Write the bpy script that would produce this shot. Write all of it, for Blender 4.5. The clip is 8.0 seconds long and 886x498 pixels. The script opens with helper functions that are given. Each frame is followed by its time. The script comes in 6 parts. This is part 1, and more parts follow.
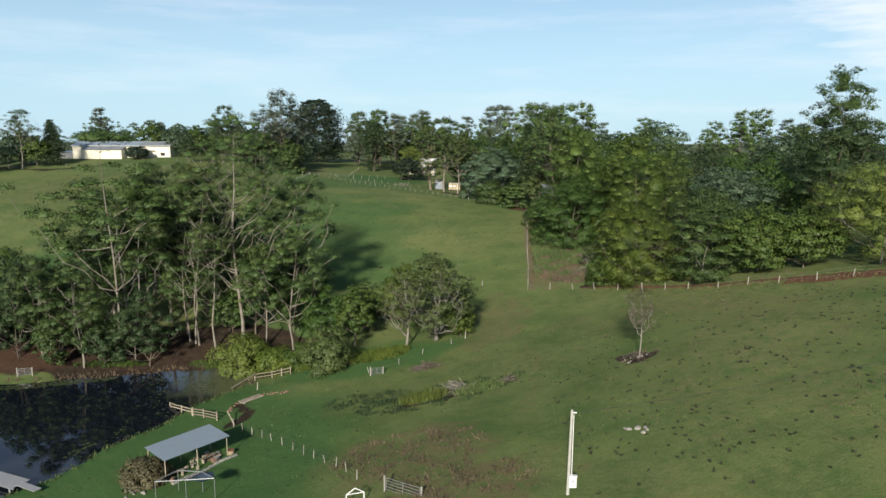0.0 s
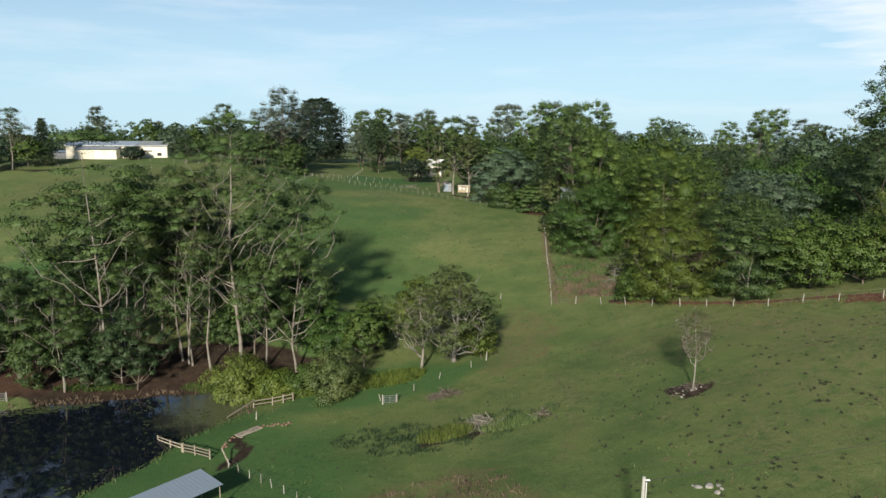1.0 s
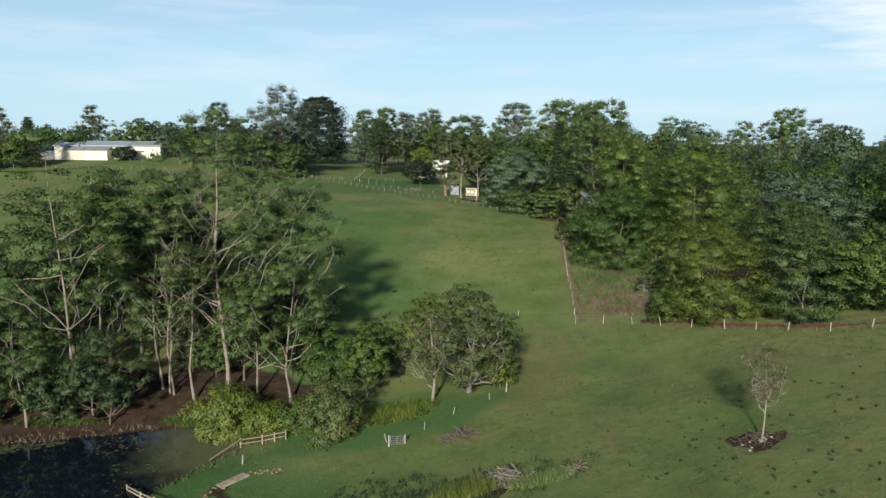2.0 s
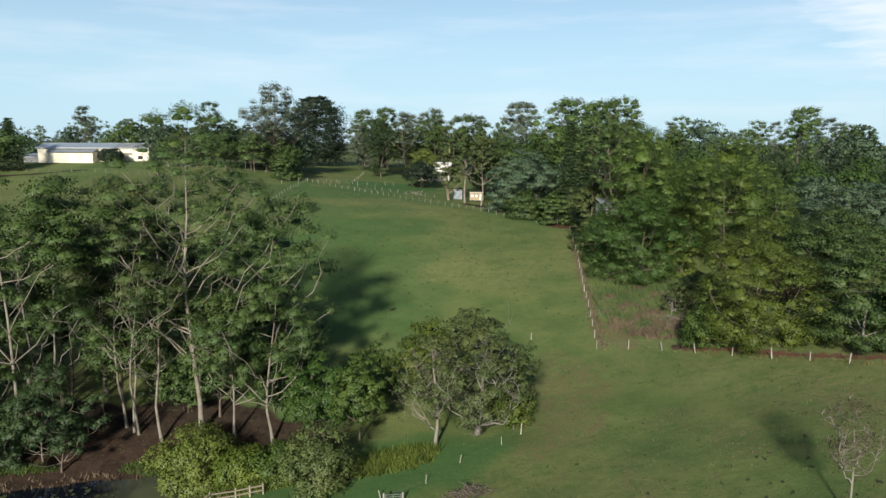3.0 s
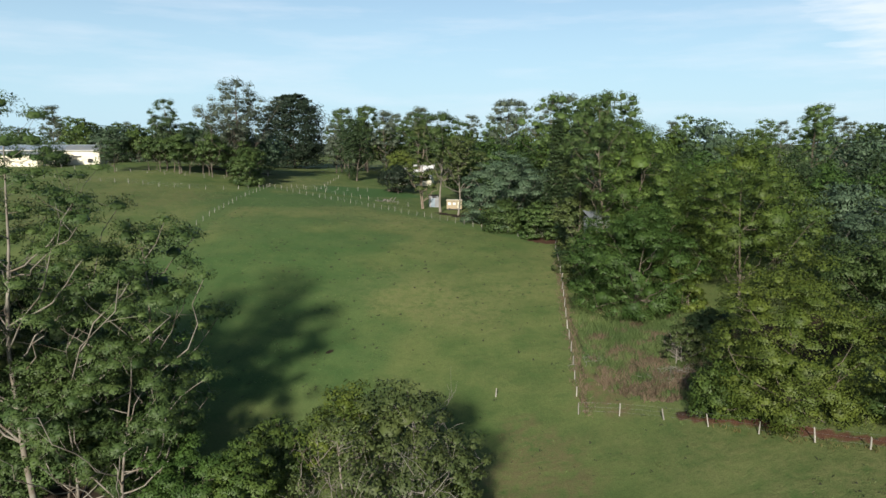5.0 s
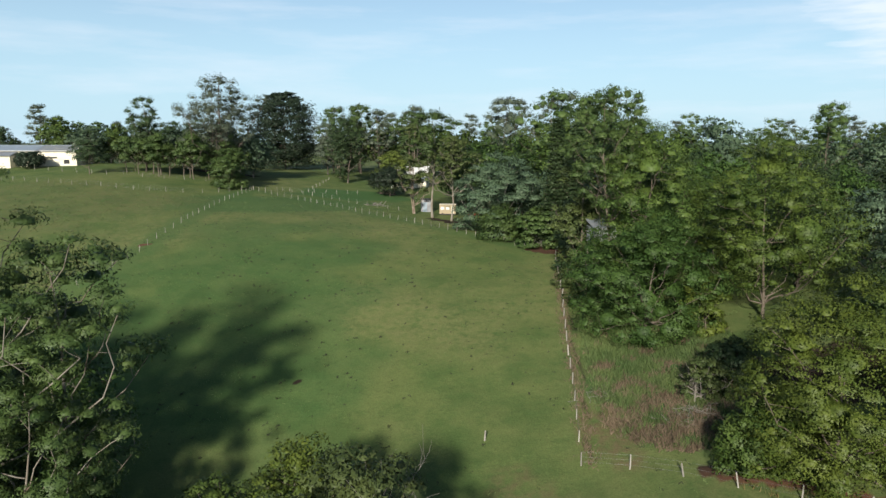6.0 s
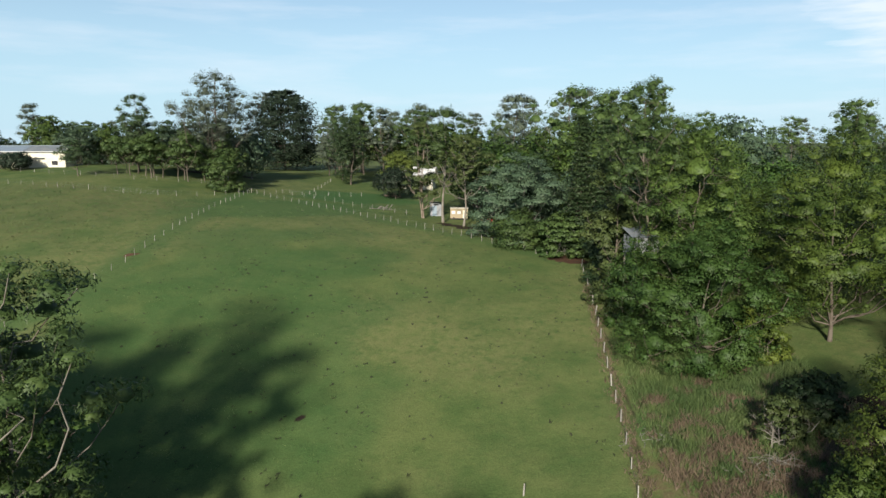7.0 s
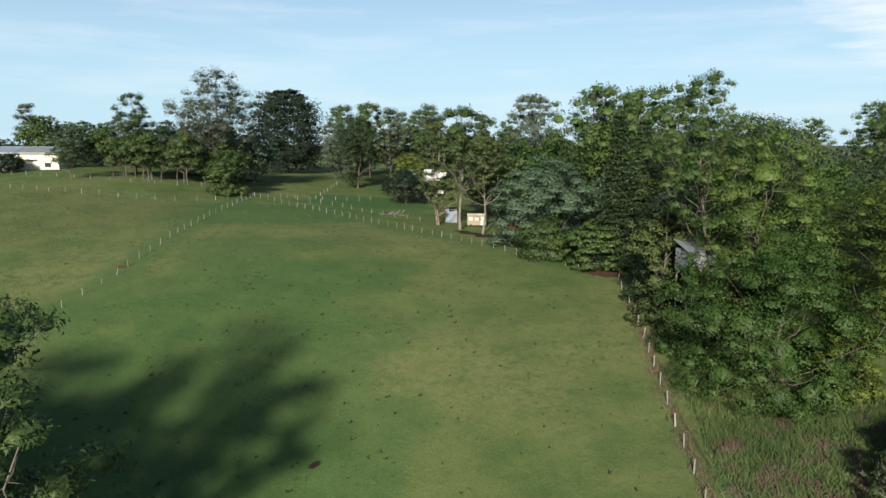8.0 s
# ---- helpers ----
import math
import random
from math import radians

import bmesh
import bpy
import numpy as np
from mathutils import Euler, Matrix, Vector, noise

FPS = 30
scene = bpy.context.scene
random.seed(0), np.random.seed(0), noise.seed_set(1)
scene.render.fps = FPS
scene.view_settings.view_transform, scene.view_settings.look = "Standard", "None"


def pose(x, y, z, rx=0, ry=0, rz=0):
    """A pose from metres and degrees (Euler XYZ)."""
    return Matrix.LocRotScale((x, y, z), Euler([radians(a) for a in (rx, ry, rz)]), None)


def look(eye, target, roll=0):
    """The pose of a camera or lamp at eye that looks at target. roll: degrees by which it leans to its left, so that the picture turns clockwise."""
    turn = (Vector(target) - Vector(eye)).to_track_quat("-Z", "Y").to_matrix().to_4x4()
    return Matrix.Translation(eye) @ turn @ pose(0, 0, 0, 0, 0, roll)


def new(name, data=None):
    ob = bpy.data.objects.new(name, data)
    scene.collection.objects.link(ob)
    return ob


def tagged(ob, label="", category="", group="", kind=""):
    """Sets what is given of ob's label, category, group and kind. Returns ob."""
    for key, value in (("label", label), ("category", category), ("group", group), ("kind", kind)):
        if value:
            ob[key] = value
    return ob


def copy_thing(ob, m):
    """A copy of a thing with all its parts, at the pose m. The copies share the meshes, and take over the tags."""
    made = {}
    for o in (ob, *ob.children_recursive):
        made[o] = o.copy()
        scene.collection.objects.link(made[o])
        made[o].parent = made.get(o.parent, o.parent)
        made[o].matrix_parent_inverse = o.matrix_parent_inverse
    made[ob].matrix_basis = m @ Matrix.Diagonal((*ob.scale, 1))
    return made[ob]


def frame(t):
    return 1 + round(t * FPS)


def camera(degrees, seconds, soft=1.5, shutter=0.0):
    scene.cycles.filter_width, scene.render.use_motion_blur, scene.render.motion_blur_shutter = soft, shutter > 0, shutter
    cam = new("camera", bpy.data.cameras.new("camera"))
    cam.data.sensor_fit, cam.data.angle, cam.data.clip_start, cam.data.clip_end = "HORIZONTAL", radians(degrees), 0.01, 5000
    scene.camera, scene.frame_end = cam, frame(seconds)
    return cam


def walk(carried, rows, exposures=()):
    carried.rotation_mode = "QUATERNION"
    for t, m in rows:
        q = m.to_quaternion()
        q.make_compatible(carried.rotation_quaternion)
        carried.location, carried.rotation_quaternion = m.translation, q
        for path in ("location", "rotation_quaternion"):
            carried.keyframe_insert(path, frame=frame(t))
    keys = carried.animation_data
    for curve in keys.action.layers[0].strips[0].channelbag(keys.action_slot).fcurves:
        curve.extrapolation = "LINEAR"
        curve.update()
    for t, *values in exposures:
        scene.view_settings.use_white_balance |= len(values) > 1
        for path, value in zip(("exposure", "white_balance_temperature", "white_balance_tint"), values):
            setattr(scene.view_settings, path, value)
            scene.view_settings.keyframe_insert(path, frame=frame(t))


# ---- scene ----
cam = camera(66.8, 8.0, soft=1.5)
PATH = [
    (0, (0.617, 0.146, 33.355), (0.604, 2.12, 33.038), 0.2),
    (0.5, (-0.588, 4.584, 33.413), (-0.602, 6.559, 33.095), 0.2),
    (1, (-1.783, 9.402, 33.489), (-1.798, 11.377, 33.171), 0.3),
    (1.5, (-2.716, 14.61, 33.501), (-2.734, 16.585, 33.183), 0.4),
    (3, (-3.624, 30.69, 33.687), (-3.649, 32.664, 33.371), 0.2),
    (3.5, (-2.796, 35.805, 33.755), (-2.821, 37.78, 33.439), 0.2),
    (4, (-1.194, 40.743, 33.804), (-1.222, 42.718, 33.488), 0.1),
    (4.5, (0.643, 45.287, 33.801), (0.615, 47.262, 33.486), 0.1),
    (6, (3.995, 59.825, 33.999), (3.962, 61.799, 33.683), 0.1),
    (6.5, (3.214, 64.478, 33.973), (3.181, 66.452, 33.655), 0.1),
    (7, (1.596, 69.033, 33.939), (1.564, 71.008, 33.622), 0.0),
    (7.5, (-0.082, 73.55, 33.855), (-0.115, 75.525, 33.54), 0.1),
    (8, (-1.42, 77.498, 33.914), (-1.454, 79.474, 33.602), 0.1),
]
walk(cam, [(t, look(eye, target, roll)) for t, eye, target, roll in PATH])

# ---- world and sun ----
SUN_UP, SUN_TURN = radians(24), math.pi + 0.19
world = bpy.data.worlds.new("world")
scene.world = world
world.use_nodes = True
wn, wl = world.node_tree.nodes, world.node_tree.links
wn.clear()


def wnode(kind, **values):
    node = wn.new("ShaderNode" + kind)
    for key, value in values.items():
        node.inputs[key.replace("_", " ")].default_value = value
    return node


sky = wn.new("ShaderNodeTexSky")
sky.sky_type, sky.sun_disc = "NISHITA", False
sky.sun_elevation, sky.sun_rotation = SUN_UP, SUN_TURN
sky.air_density, sky.dust_density, sky.ozone_density = 1.0, 0.4, 2.5
tex = wn.new("ShaderNodeTexCoord")
axes = wn.new("ShaderNodeSeparateXYZ")
wl.new(tex.outputs["Generated"], axes.inputs[0])
# pale haze, thickest at the horizon
haze = wnode("MapRange", From_Min=-0.02, From_Max=0.40, To_Min=0.85, To_Max=0.0)
haze.interpolation_type = "SMOOTHSTEP"
wl.new(axes.outputs["Z"], haze.inputs["Value"])
hazed = wn.new("ShaderNodeMixRGB")
hazed.inputs[2].default_value = (4.9, 7.3, 8.9, 1)
wl.new(haze.outputs["Result"], hazed.inputs[0])
wl.new(sky.outputs["Color"], hazed.inputs[1])
# thin high cloud: streaks of noise over the whole dome
flat = wn.new("ShaderNodeMapping")
flat.inputs["Location"].default_value = (0.35, 0.0, 1.7)
flat.inputs["Scale"].default_value = (1.5, 1.5, 11.0)
wisps = wnode("TexNoise", Scale=2.2, Detail=9.0, Roughness=0.6)
ramp = wn.new("ShaderNodeValToRGB")
ramp.color_ramp.elements[0].position, ramp.color_ramp.elements[1].position = 0.47, 0.76
ramp.color_ramp.elements[0].color = (0, 0, 0, 1)
ramp.color_ramp.elements[1].color = (0.42, 0.42, 0.42, 1)
cloud = wn.new("ShaderNodeMixRGB")
cloud.inputs[2].default_value = (8.2, 8.8, 9.6, 1)
# a brighter bank of high cloud to the north-east
bank = wn.new("ShaderNodeVectorMath")
bank.operation = "DOT_PRODUCT"
bank.inputs[1].default_value = Vector((0.56, 0.80, 0.215)).normalized()
puff = wnode("TexNoise", Scale=7.0, Detail=8.0, Roughness=0.6)
near = wnode("MapRange", From_Min=0.982, From_Max=0.999, To_Min=-0.25, To_Max=0.5)
both = wn.new("ShaderNodeMath")
both.operation = "ADD"
soft_edge = wnode("MapRange", From_Min=0.52, From_Max=0.9, To_Min=0.0, To_Max=0.7)
high = wn.new("ShaderNodeMixRGB")
high.inputs[2].default_value = (8.6, 9.2, 9.8, 1)
wl.new(tex.outputs["Generated"], bank.inputs[0])
wl.new(flat.outputs["Vector"], puff.inputs["Vector"])
wl.new(bank.outputs["Value"], near.inputs["Value"])
wl.new(near.outputs["Result"], both.inputs[0])
wl.new(puff.outputs["Fac"], both.inputs[1])
wl.new(both.outputs[0], soft_edge.inputs["Value"])
wl.new(soft_edge.outputs["Result"], high.inputs[0])
back = wnode("Background", Strength=0.07)
wo = wn.new("ShaderNodeOutputWorld")
wl.new(tex.outputs["Generated"], flat.inputs["Vector"])
wl.new(flat.outputs["Vector"], wisps.inputs["Vector"])
wl.new(wisps.outputs["Fac"], ramp.inputs["Fac"])
wl.new(ramp.outputs["Color"], cloud.inputs[0])
wl.new(hazed.outputs[0], cloud.inputs[1])
wl.new(cloud.outputs["Color"], high.inputs[1])
wl.new(high.outputs[0], back.inputs["Color"])
wl.new(back.outputs["Background"], wo.inputs["Surface"])

sun = new("sun", bpy.data.lights.new("sun", "SUN"))
sun.data.energy, sun.data.angle, sun.data.color = 5.0, radians(4.0), (1.0, 0.93, 0.80)
sun.matrix_world = look(
    (200 * math.sin(SUN_TURN), 200 * math.cos(SUN_TURN), 200 * math.tan(SUN_UP)), (0, 0, 0))
scene.view_settings.exposure = 0.68

# ---- materials ----
def material(name, colour, rough=0.8, metal=0.0, grain=20.0, vary=0.35, bump=0.3, stain=None, stain_size=1.5, spec=0.3, piece=0.0):
    """A worn surface: fine grain, broad stains, relief, and a shift of tone from piece to piece."""
    colour, stain = [0.78 * c for c in colour], stain and [0.78 * c for c in stain]
    m = bpy.data.materials.new(name)
    m.use_nodes = True
    n, l = m.node_tree.nodes, m.node_tree.links
    b = n["Principled BSDF"]
    b.inputs["Roughness"].default_value, b.inputs["Metallic"].default_value = rough, metal
    b.inputs["Specular IOR Level"].default_value = spec
    co = n.new("ShaderNodeTexCoord")
    fine, broad = n.new("ShaderNodeTexNoise"), n.new("ShaderNodeTexNoise")
    fine.inputs["Scale"].default_value, fine.inputs["Detail"].default_value = grain, 6
    broad.inputs["Scale"].default_value, broad.inputs["Detail"].default_value = stain_size, 4
    l.new(co.outputs["Object"], fine.inputs["Vector"])
    l.new(co.outputs["Object"], broad.inputs["Vector"])
    mix = n.new("ShaderNodeMixRGB")
    mix.inputs[1].default_value = (*[c * (1 - vary) for c in colour], 1)
    mix.inputs[2].default_value = (*[min(1, c * (1 + vary)) for c in colour], 1)
    l.new(fine.outputs["Fac"], mix.inputs[0])
    out = mix.outputs[0]
    if stain:
        r = n.new("ShaderNodeValToRGB")
        r.color_ramp.elements[0].position, r.color_ramp.elements[1].position = 0.45, 0.7
        l.new(broad.outputs["Fac"], r.inputs["Fac"])
        s = n.new("ShaderNodeMixRGB")
        s.inputs[2].default_value = (*stain, 1)
        l.new(r.outputs["Color"], s.inputs[0])
        l.new(out, s.inputs[1])
        out = s.outputs[0]
    if piece:
        info, hs = n.new("ShaderNodeObjectInfo"), n.new("ShaderNodeHueSaturation")
        mr = n.new("ShaderNodeMapRange")
        mr.inputs["To Min"].default_value, mr.inputs["To Max"].default_value = 1 - piece, 1 + piece
        l.new(info.outputs["Random"], mr.inputs["Value"])
        l.new(mr.outputs["Result"], hs.inputs["Value"])
        l.new(out, hs.inputs["Color"])
        out = hs.outputs["Color"]
    l.new(out, b.inputs["Base Color"])
    bp = n.new("ShaderNodeBump")
    bp.inputs["Strength"].default_value, bp.inputs["Distance"].default_value = bump, 0.02
    l.new(fine.outputs["Fac"], bp.inputs["Height"])
    l.new(bp.outputs["Normal"], b.inputs["Normal"])
    return m


def foliage(name, colour, tip, thin=0.15, rough=0.55, patch=0.35):
    """Leaves: each leaf, each clump and each plant has its own tone; some light comes through."""
    colour, tip = [0.64 * c for c in colour], [0.64 * c for c in tip]
    m = bpy.data.materials.new(name)
    m.use_nodes = True
    n, l = m.node_tree.nodes, m.node_tree.links
    b, o = n["Principled BSDF"], n["Material Output"]
    b.inputs["Roughness"].default_value, b.inputs["Specular IOR Level"].default_value = rough, 0.25
    geo, info, co = n.new("ShaderNodeNewGeometry"), n.new("ShaderNodeObjectInfo"), n.new("ShaderNodeTexCoord")
    clump = n.new("ShaderNodeTexNoise")
    clump.inputs["Scale"].default_value, clump.inputs["Detail"].default_value = patch, 3
    l.new(co.outputs["Object"], clump.inputs["Vector"])
    mix = n.new("ShaderNodeMixRGB")
    mix.inputs[1].default_value, mix.inputs[2].default_value = (*colour, 1), (*tip, 1)
    add = n.new("ShaderNodeMath")
    add.operation = "MULTIPLY_ADD"
    add.inputs[1].default_value, add.inputs[2].default_value = 0.3, 0.0
    l.new(geo.outputs["Random Per Island"], add.inputs[0])
    two = n.new("ShaderNodeMath")
    two.operation, two.use_clamp = "ADD", True
    wide = n.new("ShaderNodeMapRange")
    wide.inputs["From Min"].default_value, wide.inputs["From Max"].default_value = 0.35, 0.65
    wide.inputs["To Max"].default_value = 0.6
    l.new(clump.outputs["Fac"], wide.inputs["Value"])
    l.new(wide.outputs["Result"], two.inputs[0])
    l.new(add.outputs[0], two.inputs[1])
    l.new(two.outputs[0], mix.inputs[0])
    hs, mr = n.new("ShaderNodeHueSaturation"), n.new("ShaderNodeMapRange")
    mr.inputs["To Min"].default_value, mr.inputs["To Max"].default_value = 0.82, 1.18
    l.new(info.outputs["Random"], mr.inputs["Value"])
    l.new(mr.outputs["Result"], hs.inputs["Value"])
    l.new(mix.outputs[0], hs.inputs["Color"])
    l.new(hs.outputs["Color"], b.inputs["Base Color"])
    tr, ms = n.new("ShaderNodeBsdfTranslucent"), n.new("ShaderNodeMixShader")
    ms.inputs[0].default_value = thin
    l.new(hs.outputs["Color"], tr.inputs["Color"])
    l.new(b.outputs[0], ms.inputs[1])
    l.new(tr.outputs[0], ms.inputs[2])
    l.new(ms.outputs[0], o.inputs["Surface"])
    return m


LEAF = {
    "gum": foliage("gum_leaf", (0.046, 0.092, 0.026), (0.122, 0.180, 0.050)),
    "olive": foliage("olive_leaf", (0.066, 0.102, 0.032), (0.148, 0.186, 0.058)),
    "green": foliage("green_leaf", (0.048, 0.096, 0.020), (0.138, 0.200, 0.042)),
    "wattle": foliage("wattle_leaf", (0.066, 0.112, 0.018), (0.190, 0.240, 0.040)),
    "moss": foliage("moss_green_leaf", (0.046, 0.090, 0.016), (0.148, 0.205, 0.036)),
    "blue": foliage("blue_green_leaf", (0.070, 0.122, 0.068), (0.145, 0.210, 0.120)),
    "fig": foliage("fig_leaf", (0.038, 0.088, 0.018), (0.104, 0.182, 0.040)),
    # distance haze mixed into a paler, greyer gum leaf for the far trees
    "haze_grey": foliage("hazy_gum_leaf", (0.085, 0.115, 0.078), (0.150, 0.185, 0.125)),
    "pine": foliage("pine_needle", (0.018, 0.034, 0.019), (0.040, 0.064, 0.034), thin=0.1),
    "lime": foliage("lime_leaf", (0.110, 0.160, 0.030), (0.220, 0.270, 0.060)),
    "deep": foliage("deep_leaf", (0.032, 0.064, 0.024), (0.076, 0.118, 0.044)),
    "dry": foliage("dry_leaf", (0.090, 0.085, 0.045), (0.150, 0.130, 0.070)),
    "straw": foliage("straw_blade", (0.160, 0.140, 0.050), (0.280, 0.230, 0.090)),
    "grass": foliage("grass_blade", (0.085, 0.145, 0.044), (0.180, 0.235, 0.080)),
    "brush": foliage("dead_brush", (0.150, 0.110, 0.072), (0.270, 0.205, 0.135)),
}
BARK = {
    "pale": material("pale_bark", (0.235, 0.215, 0.18), 0.85, grain=3, vary=0.3, stain=(0.15, 0.115, 0.085), stain_size=0.8, bump=0.5),
    "brown": material("brown_bark", (0.15, 0.125, 0.10), 0.9, grain=6, vary=0.4, stain=(0.08, 0.06, 0.045), bump=0.6),
    "rust": material("rusty_bark", (0.20, 0.155, 0.12), 0.9, grain=4, vary=0.4, stain=(0.30, 0.25, 0.20), bump=0.5),
    "grey": material("grey_bark", (0.22, 0.205, 0.18), 0.9, grain=5, vary=0.3, stain=(0.18, 0.16, 0.13), bump=0.5),
}
POST = material("weathered_post_wood", (0.33, 0.315, 0.28), 0.85, grain=14, vary=0.3, stain=(0.28, 0.25, 0.21), stain_size=4, piece=0.25)
TIMBER = material("weathered_timber", (0.36, 0.31, 0.24), 0.85, grain=12, vary=0.3, stain=(0.2, 0.17, 0.13), stain_size=3, piece=0.2)
PALE_TIMBER = material("pale_rail_timber", (0.20, 0.17, 0.13), 0.8, grain=10, vary=0.25, stain=(0.17, 0.14, 0.11), stain_size=3)
WIRE = material("galvanised_wire", (0.22, 0.22, 0.21), 0.5, 0.8, vary=0.15)
STEEL = material("galvanised_steel", (0.38, 0.39, 0.39), 0.45, 0.7, grain=8, vary=0.12)
ROOF = material("zinc_roof_sheet", (0.30, 0.37, 0.44), 0.45, 0.3, grain=3, vary=0.1, stain=(0.30, 0.35, 0.39), stain_size=0.7, bump=0.05)
ROOF_DARK = material("grey_roof_sheet", (0.27, 0.30, 0.33), 0.45, 0.3, grain=3, vary=0.12, stain=(0.36, 0.37, 0.37), stain_size=0.4, bump=0.05)
CREAM = material("cream_wall_sheet", (0.78, 0.74, 0.60), 0.6, grain=2, vary=0.07, stain=(0.68, 0.63, 0.49), stain_size=0.5, bump=0.1)
BEIGE = material("beige_cladding", (0.36, 0.29, 0.19), 0.6, grain=3, vary=0.1, stain=(0.36, 0.30, 0.19), stain_size=0.8)
DARK = material("dark_opening", (0.03, 0.03, 0.03), 0.7, vary=0.2)
WHITE = material("white_paint", (0.78, 0.78, 0.76), 0.5, grain=6, vary=0.06, stain=(0.66, 0.66, 0.63))
GREYBOARD = material("grey_board", (0.28, 0.29, 0.31), 0.7, grain=5, vary=0.15, stain=(0.32, 0.32, 0.33))
TARP = material("dark_blue_tarp", (0.035, 0.055, 0.085), 0.6, grain=5, vary=0.25)
RED = material("red_paint", (0.38, 0.03, 0.03), 0.4, grain=6, vary=0.2)
RUBBER = material("black_rubber", (0.03, 0.03, 0.03), 0.8, vary=0.2)
CLAY = material("brick_and_clutter", (0.20, 0.125, 0.09), 0.85, grain=8, vary=0.35, piece=0.35)
CONCRETE = material("grey_concrete", (0.27, 0.26, 0.24), 0.9, grain=9, vary=0.2, stain=(0.28, 0.27, 0.24), piece=0.2)
EARTH = material("red_earth", (0.20, 0.085, 0.045), 0.95, grain=5, vary=0.4, stain=(0.12, 0.06, 0.035), bump=0.8)
ROCK = material("field_stone", (0.30, 0.285, 0.26), 0.9, grain=6, vary=0.3, stain=(0.3, 0.27, 0.22), piece=0.2)
LILY = foliage("lily_pad", (0.045, 0.070, 0.024), (0.12, 0.14, 0.065), thin=0.05, rough=0.35, patch=1.0)


def ground_material():
    """Pasture: two grasses, dry patches and bare soil, by the soil, lush (with painted shade) and dry masks of the
    sheet.
    """
    m = bpy.data.materials.new("pasture")
    m.use_nodes = True
    n, l = m.node_tree.nodes, m.node_tree.links
    b = n["Principled BSDF"]
    b.inputs["Roughness"].default_value, b.inputs["Specular IOR Level"].default_value = 0.95, 0.1
    co = n.new("ShaderNodeTexCoord")

    def noise_at(scale, detail=5, rough=0.6):
        t = n.new("ShaderNodeTexNoise")
        t.inputs["Scale"].default_value, t.inputs["Detail"].default_value = scale, detail
        t.inputs["Roughness"].default_value = rough
        l.new(co.outputs["Object"], t.inputs["Vector"])
        return t.outputs["Fac"]

    def span(v, lo, hi, a=0.0, z=1.0):
        t = n.new("ShaderNodeMapRange")
        for k, w in (("From Min", lo), ("From Max", hi), ("To Min", a), ("To Max", z)):
            t.inputs[k].default_value = w
        l.new(v, t.inputs["Value"])
        return t.outputs["Result"]

    def mixed(f, a, c):
        t = n.new("ShaderNodeMixRGB")
        l.new(f, t.inputs[0])
        for k, v in ((1, a), (2, c)):
            if isinstance(v, tuple):
                t.inputs[k].default_value = (*v, 1)
            else:
                l.new(v, t.inputs[k])
        return t.outputs[0]

    def times(a, c, op="MULTIPLY"):
        t = n.new("ShaderNodeMath")
        t.operation, t.use_clamp = op, True
        l.new(a, t.inputs[0])
        l.new(c, t.inputs[1])
        return t.outputs[0]

    mask = n.new("ShaderNodeAttribute")
    mask.attribute_name = "mask"
    sep = n.new("ShaderNodeSeparateColor")
    l.new(mask.outputs["Color"], sep.inputs["Color"])
    soil, lush, dry = sep.outputs[0], sep.outputs[1], sep.outputs[2]
    huge, broad, mid, fine = noise_at(0.035, 4), noise_at(0.16, 5, 0.65), noise_at(0.9, 5, 0.7), noise_at(7.0, 4, 0.7)
    patch = noise_at(0.42, 6, 0.7)
    col = mixed(span(broad, 0.4, 0.6), GRASS_A, GRASS_B)
    col = mixed(span(patch, 0.5, 0.68, 0.0, 0.7), col, GRASS_A)
    col = mixed(times(span(huge, 0.42, 0.62), span(mid, 0.35, 0.62)), col, GRASS_C)
    col = mixed(span(mid, 0.6, 0.74, 0.0, 0.55), col, GRASS_DARK)
    col = mixed(times(lush, span(mid, 0.2, 0.55, 0.5, 1.0)), col, GRASS_LUSH_DIMMED)
    col = mixed(times(dry, span(mid, 0.38, 0.6)), col, GRASS_DRY)
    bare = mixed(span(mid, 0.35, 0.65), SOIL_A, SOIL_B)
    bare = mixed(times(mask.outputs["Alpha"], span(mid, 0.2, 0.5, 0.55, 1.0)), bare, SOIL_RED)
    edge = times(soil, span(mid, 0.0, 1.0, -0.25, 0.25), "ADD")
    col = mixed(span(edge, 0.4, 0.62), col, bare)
    speck = mixed(span(fine, 0.3, 0.7), (0.78, 0.78, 0.78), (1.2, 1.2, 1.2))
    t = n.new("ShaderNodeMixRGB")
    t.blend_type = "MULTIPLY"
    t.inputs[0].default_value = 1.0
    l.new(col, t.inputs[1])
    l.new(speck, t.inputs[2])
    l.new(t.outputs[0], b.inputs["Base Color"])
    bp, bq = n.new("ShaderNodeBump"), n.new("ShaderNodeBump")
    bp.inputs["Strength"].default_value, bp.inputs["Distance"].default_value = 0.45, 0.1
    bq.inputs["Strength"].default_value, bq.inputs["Distance"].default_value = 0.35, 0.3
    l.new(fine, bp.inputs["Height"])
    l.new(mid, bq.inputs["Height"])
    l.new(bq.outputs["Normal"], bp.inputs["Normal"])
    l.new(bp.outputs["Normal"], b.inputs["Normal"])
    return m


